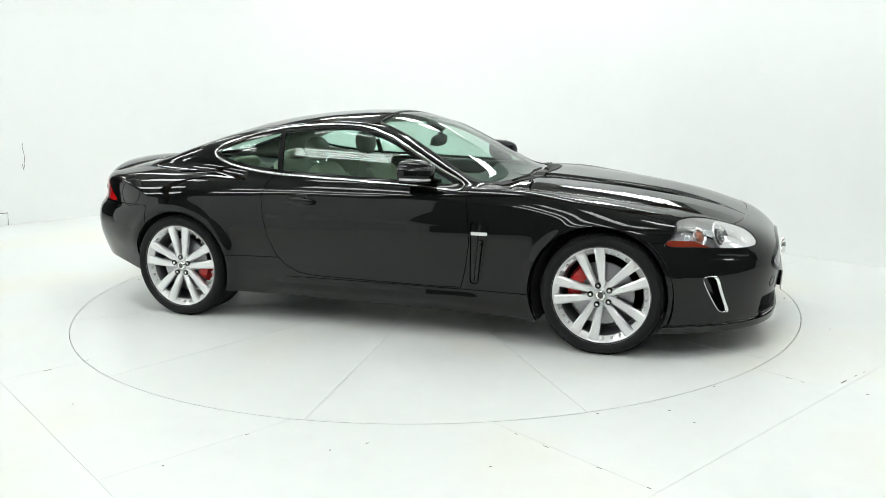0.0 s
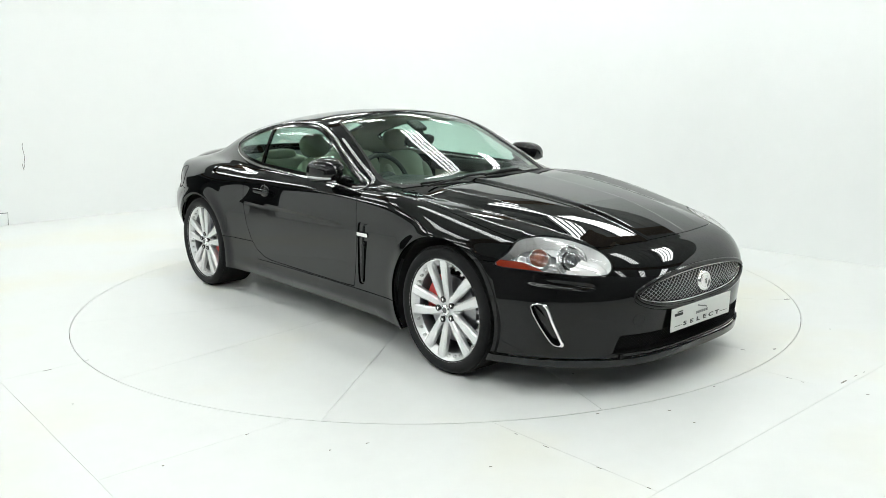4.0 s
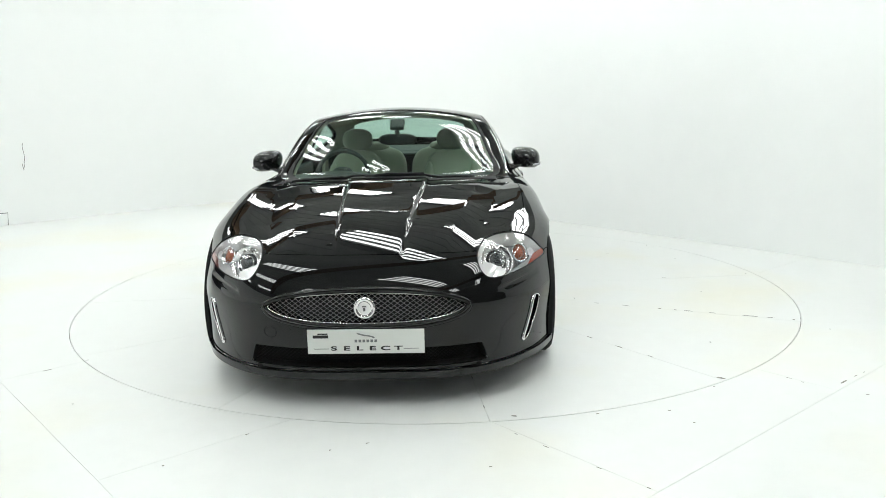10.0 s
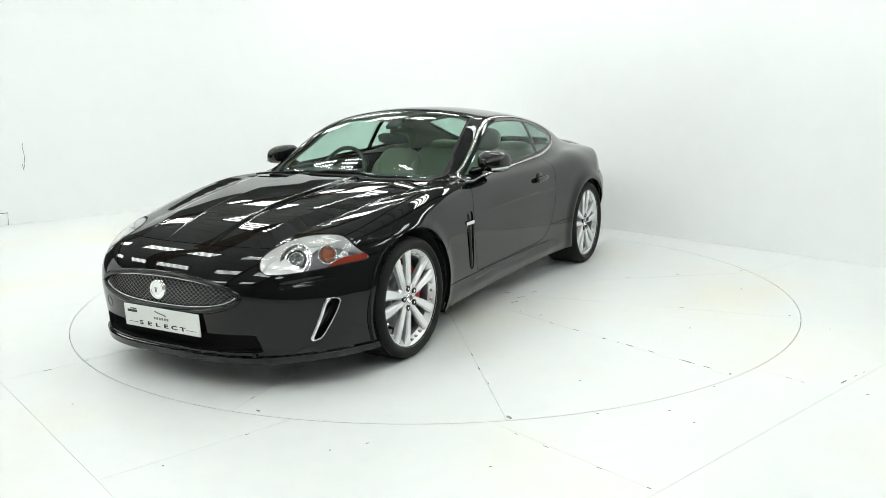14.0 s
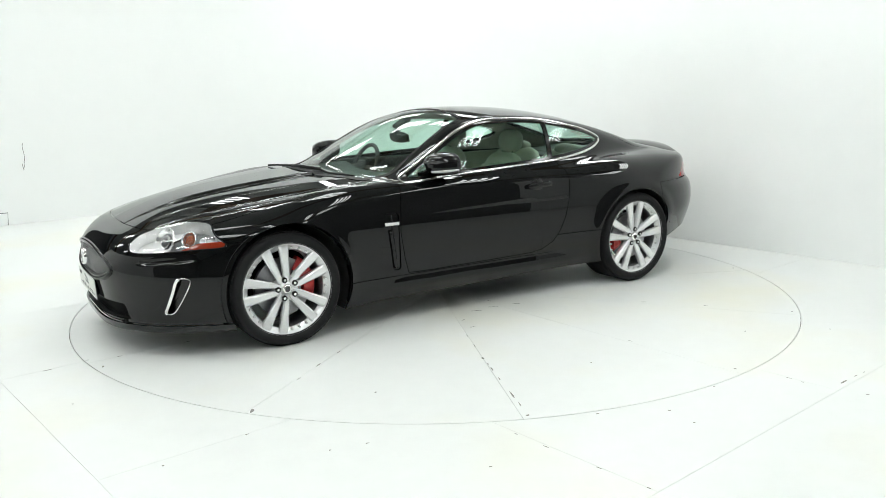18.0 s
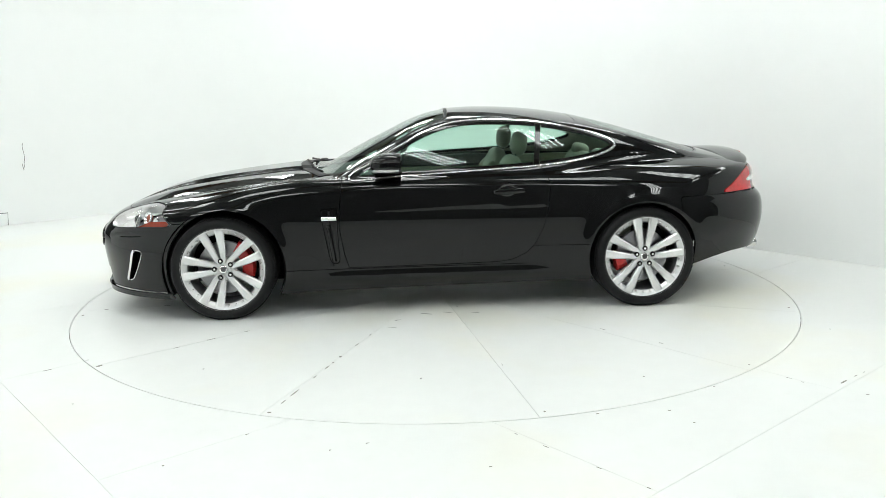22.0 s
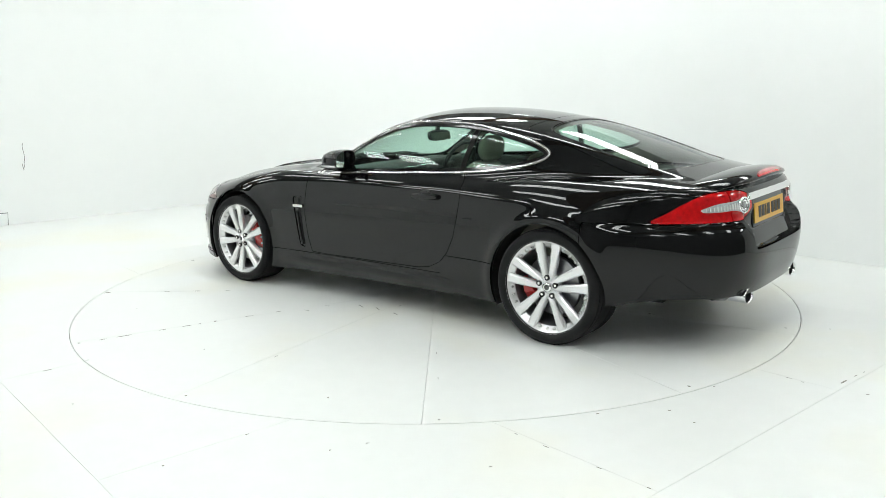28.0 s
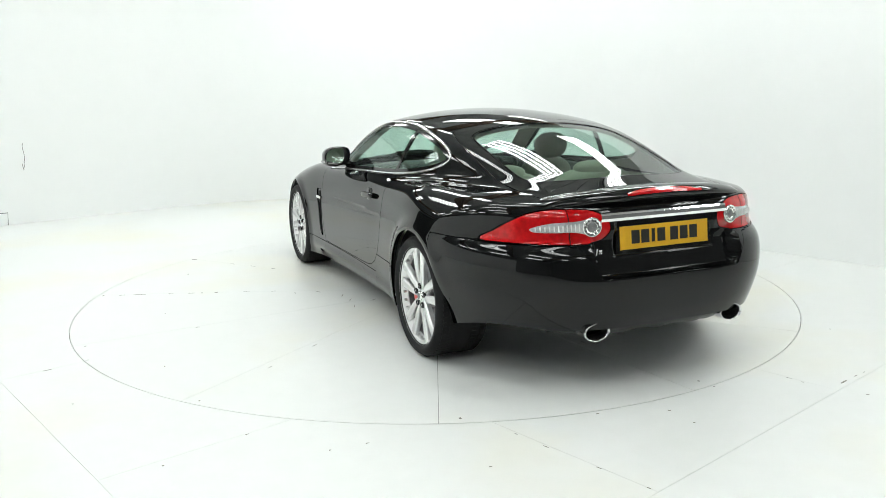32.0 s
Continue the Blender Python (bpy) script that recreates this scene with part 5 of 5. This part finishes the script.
plate = part("rear_number_plate", bm_box(0.520, 0.111, 0.004, plate_m @ Matrix.Translation((0, 0, 0.004)), 0.0015), PLATE_YELLOW, car, "yellow rear number plate")
for k, w in enumerate((0.046, 0.046, 0.018, 0.046, 0, 0.046, 0.046, 0.046)):
    xo = -0.172 + (0.0, 0.056, 0.103, 0.150, 0, 0.226, 0.284, 0.342)[k]
    if w:
        part("plate_mark", bm_box(w, 0.064, 0.002, plate_m @ Matrix.Translation((xo, 0.002, 0.0072))), INK, plate)
# small bright model mark on the tail, as plain strokes
mk = on_tail(0.40, 0.693)
mark_m = facing((mk[0] - 0.004, 0.40, 0.693), (-1, 0.15, 0.05))
for xo, tilt in ((-0.028, 35), (-0.028, -35), (0.012, -8), (0.030, 40), (0.030, -40)):
    part("model_mark", bm_box(0.005, 0.030 if abs(tilt) < 39 else 0.022, 0.003, mark_m @ pose(xo, 0, 0, 0, 0, tilt)), SILVER, car, "small bright model mark")

# front show plate
fp = on_nose(0.0, 0.335)
fp_m = facing((fp[0] + 0.014, 0.0, 0.338), (1, 0, -0.05))
fplate = part("front_show_plate", bm_box(0.530, 0.116, 0.005, fp_m, 0.0015), PLATE_WHITE, car, "white show plate with grey lettering")
part("plate_bracket", bm_box(0.40, 0.09, 0.02, fp_m @ Matrix.Translation((0, 0, -0.013))), PLASTIC, fplate)
for k, letter in enumerate("SELECT"):
    part("letter", bm_text(letter, 0.036, fp_m @ pose((k - 2.5) * 0.0585, -0.033, 0.003) @ Matrix.Diagonal((1.75, 0.78, 1, 1)), 0.0006), INK, fplate, "dark grey letter")
for xo in (-0.204, 0.204):
    part("plate_rule", bm_box(0.068, 0.0022, 0.0012, fp_m @ Matrix.Translation((xo, -0.034, 0.003))), INK, fplate)
for k in range(6):
    part("maker_bar", bm_box(0.012, 0.013, 0.0012, fp_m @ Matrix.Translation((-0.045 + 0.018 * k, 0.003, 0.003))), GREY_INK, fplate)
part("maker_mark", bm_tube([fp_m @ Vector(p) for p in ((-0.040, 0.040, 0.003), (-0.022, 0.034, 0.003), (0.0, 0.029, 0.003), (0.020, 0.026, 0.003), (0.040, 0.019, 0.003))], 0.0035, 6), GREY_INK, fplate)
part("dealer_bar", bm_box(0.070, 0.014, 0.0012, fp_m @ Matrix.Translation((-0.205, 0.024, 0.003))), INK, fplate)
part("dealer_bar", bm_box(0.045, 0.006, 0.0012, fp_m @ Matrix.Translation((-0.195, 0.037, 0.003))), INK, fplate)
# round tow cover in the bumper
tow = nose_points([(-0.445 + 0.030 * math.cos(a), 0.372 + 0.028 * math.sin(a)) for a in np.linspace(0, 2 * math.pi, 29)[:-1]], -0.0004)
part("tow_cover", bm_tube(tow, 0.0014, 5, closed=True), LINER, car, "round tow-eye cover outline")


# ---------------------------------------------------------------- inside the car
def seat(x, y, recline=16):
    """A front seat: cushion, backrest with bolsters, headrest on two posts."""
    bm = egg(0.27, 0.235, 0.095, 3.4)
    bm.transform(pose(0.02, 0, 0.45, 0, -6, 0))
    ob = part("seat", bm, CREAM, car, "ivory leather front seat", smooth=True)
    bm = egg(0.080, 0.215, 0.31, 3.2)
    bm.transform(pose(-0.29, 0, 0.68, 0, -recline, 0))
    part("backrest", bm, CREAM, ob, smooth=True)
    for s in (1, -1):
        bm = egg(0.075, 0.050, 0.25, 2.4)
        bm.transform(pose(-0.245, 0.180 * s, 0.65, 0, -recline, 8 * s))
        part("side_bolster", bm, CREAM, ob, smooth=True)
        part("headrest_post", bm_tube([(-0.370, 0.06 * s, 0.95), (-0.403, 0.06 * s, 1.045)], 0.006, 8), CHROME, ob)
    bm = egg(0.055, 0.118, 0.085, 2.5)
    bm.transform(pose(-0.411, 0, 1.060, 0, -8, 0))
    part("headrest", bm, CREAM, ob, "ivory leather headrest", smooth=True)
    ob.matrix_basis = pose(x, y, 0)
    return ob


first_seat = seat(-0.21, 0.37)
copy_thing(first_seat, pose(-0.21, -0.37, 0))
for sgn in (1, -1):
    bm = egg(0.24, 0.31, 0.10, 3.2)
    bm.transform(pose(-0.92, 0.32 * sgn, 0.52))
    rs = part("rear_seat", bm, CREAM, car, "ivory leather rear seat", smooth=True)
    bm = egg(0.075, 0.30, 0.25, 3.4)
    bm.transform(pose(-1.16, 0.32 * sgn, 0.72, 0, -20, 0))
    part("backrest", bm, CREAM, rs, smooth=True)
    bm = egg(0.055, 0.15, 0.05, 2.6)
    bm.transform(pose(-1.225, 0.32 * sgn, 0.955, 0, -10, 0))
    part("headrest", bm, CREAM, rs, smooth=True)
    # door card with an ivory top
    bm = bm_box(1.15, 0.05, 0.10, pose(-0.06, 0.755 * sgn, 0.855), 0.02)
    part("door_card_top", bm, DASH, car, "dark door card top")
    bm = bm_box(1.10, 0.04, 0.30, pose(-0.06, 0.77 * sgn, 0.66), 0.015)
    part("door_card", bm, CREAM, car, "ivory door card")
part("rear_bulkhead", bm_box(0.03, 1.50, 0.50, pose(-1.40, 0, 0.66), 0.01), DASH, car, "dark trim behind the rear seats")
for sgn in (1, -1):
    part("rear_side_trim", bm_box(0.62, 0.03, 0.46, pose(-1.02, 0.70 * sgn, 0.67, 0, 0, -7 * sgn), 0.01), CREAM, car, "ivory side trim by the rear seat")
part("parcel_shelf", bm_box(0.62, 1.10, 0.03, pose(-1.55, 0, 0.90, 0, 3, 0), 0.01), DASH, car, "dark parcel shelf")
part("cabin_floor", bm_box(2.0, 1.50, 0.03, pose(-0.35, 0, 0.27)), DASH, car)
part("centre_tunnel", bm_box(1.3, 0.22, 0.32, pose(-0.05, 0, 0.42), 0.03), DASH, car)
secs = []
for yy in np.linspace(-0.70, 0.70, 29):
    c = 0.50 * yy * yy
    hump = 0.035 * math.exp(-((yy + 0.37) / 0.20) ** 2)
    secs.append([(0.86 - c, yy, 0.86), (0.70 - c, yy, 0.885), (0.52 - c * 0.7, yy, 0.895 + hump * 0.6), (0.40 - c * 0.4, yy, 0.885 + hump), (0.345 - c * 0.3, yy, 0.84 + hump * 0.5), (0.37 - c * 0.3, yy, 0.70), (0.50, yy, 0.55), (0.80 - c, yy, 0.55)])
part("dashboard", loft(secs), DASH, car, "charcoal dashboard", smooth=True)
part("dash_trim", bm_box(0.015, 0.55, 0.05, pose(0.315, 0.22, 0.79, 0, -12, 0), 0.005), ALLOY, car)
for yo in (-0.075, 0.075):
    loop = [(0.338 + 0.10 * (z - 0.83), yo + y, z) for y, z in rounded([(-0.06, 0.845), (-0.055, 0.862), (0.055, 0.862), (0.06, 0.845), (0.045, 0.805), (-0.045, 0.805)], 4)]
    vent_ring = part("dash_vent", bm_tube(loop, 0.0055, 6, closed=True), CHROME, car, "bright ringed air vent in the dashboard", smooth=True)
    for zz in (0.82, 0.835, 0.85):
        part("vent_slat", bm_box(0.012, 0.095, 0.004, pose(0.340, yo, zz)), DASH, vent_ring)
st = pose(0.215, -0.375, 0.868, 0, 0, 0) @ Matrix.Rotation(radians(-24), 4, "Y")
ring = [st @ Vector((0, 0.178 * math.cos(a), 0.178 * math.sin(a))) for a in np.linspace(0, 2 * math.pi, 41)[:-1]]
steer = part("steering_wheel", bm_tube(ring, 0.0155, 10, closed=True, up=Vector((1, 0, 0))), DASH, car, "black leather steering wheel", smooth=True)
bm = egg(0.035, 0.075, 0.065, 2.6)
bm.transform(st @ Matrix.Translation((0.02, 0, -0.01)))
part("wheel_boss", bm, DASH, steer, smooth=True)
for a in (180, 0, 270):
    d = Vector((0, math.cos(radians(a)), math.sin(radians(a))))
    part("wheel_spoke", bm_tube([st @ (d * 0.06 + Vector((0.015, 0, 0))), st @ (d * 0.172)], 0.014, 6, flat=1.5), ALLOY if a == 270 else DASH, steer)
bm = egg(0.020, 0.128, 0.040, 3.0)
bm.transform(pose(0.115, 0, 1.105, 0, 12, 0))
rv = part("interior_mirror", bm, DASH, car, "black interior mirror", smooth=True)
bm = bm_box(0.003, 0.225, 0.058, pose(0.0945, 0, 1.101, 0, 12, 0), 0.0012)
part("mirror_glass", bm, MIRROR, rv, "silvered mirror glass")
part("mirror_stem", bm_tube([(0.13, 0, 1.12), (0.115, 0, 1.20)], 0.018, 8), DASH, rv)
part("sensor_pod", bm_box(0.12, 0.10, 0.03, pose(0.09, 0, 1.205, 0, 28, 0), 0.012), DASH, rv)


# ---------------------------------------------------------------- marks on floor and wall
def flake(x, y, turn, length, width, parent, name, mat=None):
    """A thin, ragged flake where the white paint has come off."""
    bm = bmesh.new()
    n = 9
    up = []
    for k in range(n):
        a = 2 * math.pi * k / n
        r = 0.7 + 0.3 * random.random()
        up.append(bm.verts.new((length / 2 * r * math.cos(a), width / 2 * r * math.sin(a), 0.0012)))
    lo = [bm.verts.new((v.co.x * 1.05, v.co.y * 1.05, -0.002)) for v in up]
    bm.faces.new(up)
    for k in range(n):
        q = (k + 1) % n
        bm.faces.new((up[q], up[k], lo[k], lo[q]))
    bmesh.ops.recalc_face_normals(bm, faces=bm.faces[:])
    bm.transform(Matrix.Translation((x, y, 0)) @ pose(0, 0, 0, 0, 0, turn))
    return part(name, bm, mat or CHIP, parent)


for x, y, a, l, w in ((2.00, -2.07, 40, 0.075, 0.012), (2.10, -1.99, 40, 0.03, 0.005), (2.17, -1.94, 40, 0.02, 0.005), (2.03, -2.24, -44, 0.02, 0.006), (1.80, -2.06, -45, 0.02, 0.004), (1.76, -2.00, -45, 0.03, 0.004),
                      (-0.83, -2.545, 38, 0.025, 0.004), (-2.10, -1.655, 38, 0.055, 0.007), (0.77, -3.10, -48, 0.02, 0.006), (0.62, -2.93, -48, 0.03, 0.004), (0.44, -2.73, -48, 0.03, 0.004), (0.33, -2.60, -48, 0.02, 0.004),
                      (1.05, -2.38, 10, 0.016, 0.010), (1.12, -2.52, 10, 0.014, 0.008), (0.72, -2.40, 0, 0.014, 0.009), (-0.45, -2.72, 70, 0.012, 0.008), (-1.10, -2.83, 0, 0.012, 0.008), (0.20, -2.90, 0, 0.014, 0.008),
                      (1.35, -2.10, 0, 0.012, 0.008), (-1.75, -2.15, 0, 0.012, 0.008), (1.90, -2.66, 0, 0.016, 0.010), (2.35, -1.20, 0, 0.012, 0.008), (-0.30, -2.66, 30, 0.02, 0.006), (-1.95, -1.50, 38, 0.02, 0.004)):
    flake(x, y, a, l, w, floor, "paint_chip")
for r, a, l, w, t in ((2.44, 37.6, 0.05, 0.020, 60), (2.435, 67.9, 0.022, 0.014, 0), (1.62, 67.2, 0.03, 0.016, 67), (1.72, 67.4, 0.02, 0.010, 67), (1.80, 67.5, 0.06, 0.008, 67), (1.95, 67.6, 0.05, 0.007, 67), (2.18, 67.8, 0.10, 0.010, 68),
                      (2.30, 67.9, 0.06, 0.008, 68), (1.20, 67.0, 0.04, 0.005, 67), (1.40, 67.2, 0.06, 0.004, 67), (1.78, 37.2, 0.07, 0.008, 37), (1.55, 37.3, 0.05, 0.005, 37), (2.0, 37.4, 0.05, 0.004, 37), (2.41, 98.2, 0.016, 0.012, 98),
                      (1.75, 98.0, 0.03, 0.004, 98), (2.43, 129, 0.014, 0.010, 0), (1.5, 128.8, 0.05, 0.004, 129), (1.9, 129, 0.04, 0.004, 129), (2.42, 159.5, 0.02, 0.012, 0), (2.40, 190, 0.016, 0.010, 0), (1.6, 189, 0.05, 0.004, 189),
                      (2.1, 50, 0.014, 0.010, 0), (1.9, 84, 0.012, 0.009, 0), (2.2, 115, 0.014, 0.009, 0), (2.3, 7.2, 0.04, 0.005, 7), (1.9, 7.2, 0.05, 0.004, 7), (2.43, 10, 0.03, 0.012, 80), (2.0, 340, 0.012, 0.009, 0)):
    flake(r * math.cos(radians(a)), r * math.sin(radians(a)), t, l, w, table, "paint_chip")

# black rubber scuffs under the car
for k in range(6):
    r, a = 0.25 + 0.75 * random.random(), 60 + 50 * random.random()
    flake(r * math.cos(radians(a)) - 0.05, r * math.sin(radians(a)) + 0.1, 360 * random.random(), 0.03 + 0.06 * random.random(), 0.003 + 0.004 * random.random(), table, "scuff")

# cracks and a small hatch on the left wall
inward = Vector((W.y, -W.x, 0)) * -1
if inward.dot(-K) < 0:
    inward = -inward
left = bpy.data.objects["wall_left"]


def on_left(s, z):
    return K + W * s + inward * 0.004 + Vector((0, 0, z))


s0 = (Vector((-4.62, 3.46, 0)) - K).dot(W)
part("wall_crack", bm_tube([on_left(s0 + 0.006 * math.sin(9 * t), 0.91 - 0.28 * t) for t in np.linspace(0, 1, 12)], 0.003, 5), GREY_INK, left)
part("wall_crack", bm_tube([on_left(s0 + 0.02 + 0.004 * math.sin(5 * t), 0.68 - 0.07 * t) for t in np.linspace(0, 1, 5)], 0.0035, 5), GREY_INK, left)
s1 = (Vector((-4.80, 3.31, 0)) - K).dot(W)
part("hatch_edge", bm_tube([on_left(s1 + 0.25, 0.145), on_left(s1, 0.14), on_left(s1 + 0.01, 0.0)], 0.005, 5), GREY_INK, left)


def heading(t):
    return HEAD + SPEED * t


def motions():
    rows_table, rows_car = [], []
    for k in range(65):
        t = k * 0.5
        turn = pose(0, 0, 0, 0, 0, heading(t))
        rows_table.append((t, turn))
        rows_car.append((t, turn @ pose(CAR_X, CAR_Y, 0)))
    walk(table, rows_table)
    walk(car, rows_car)


motions()
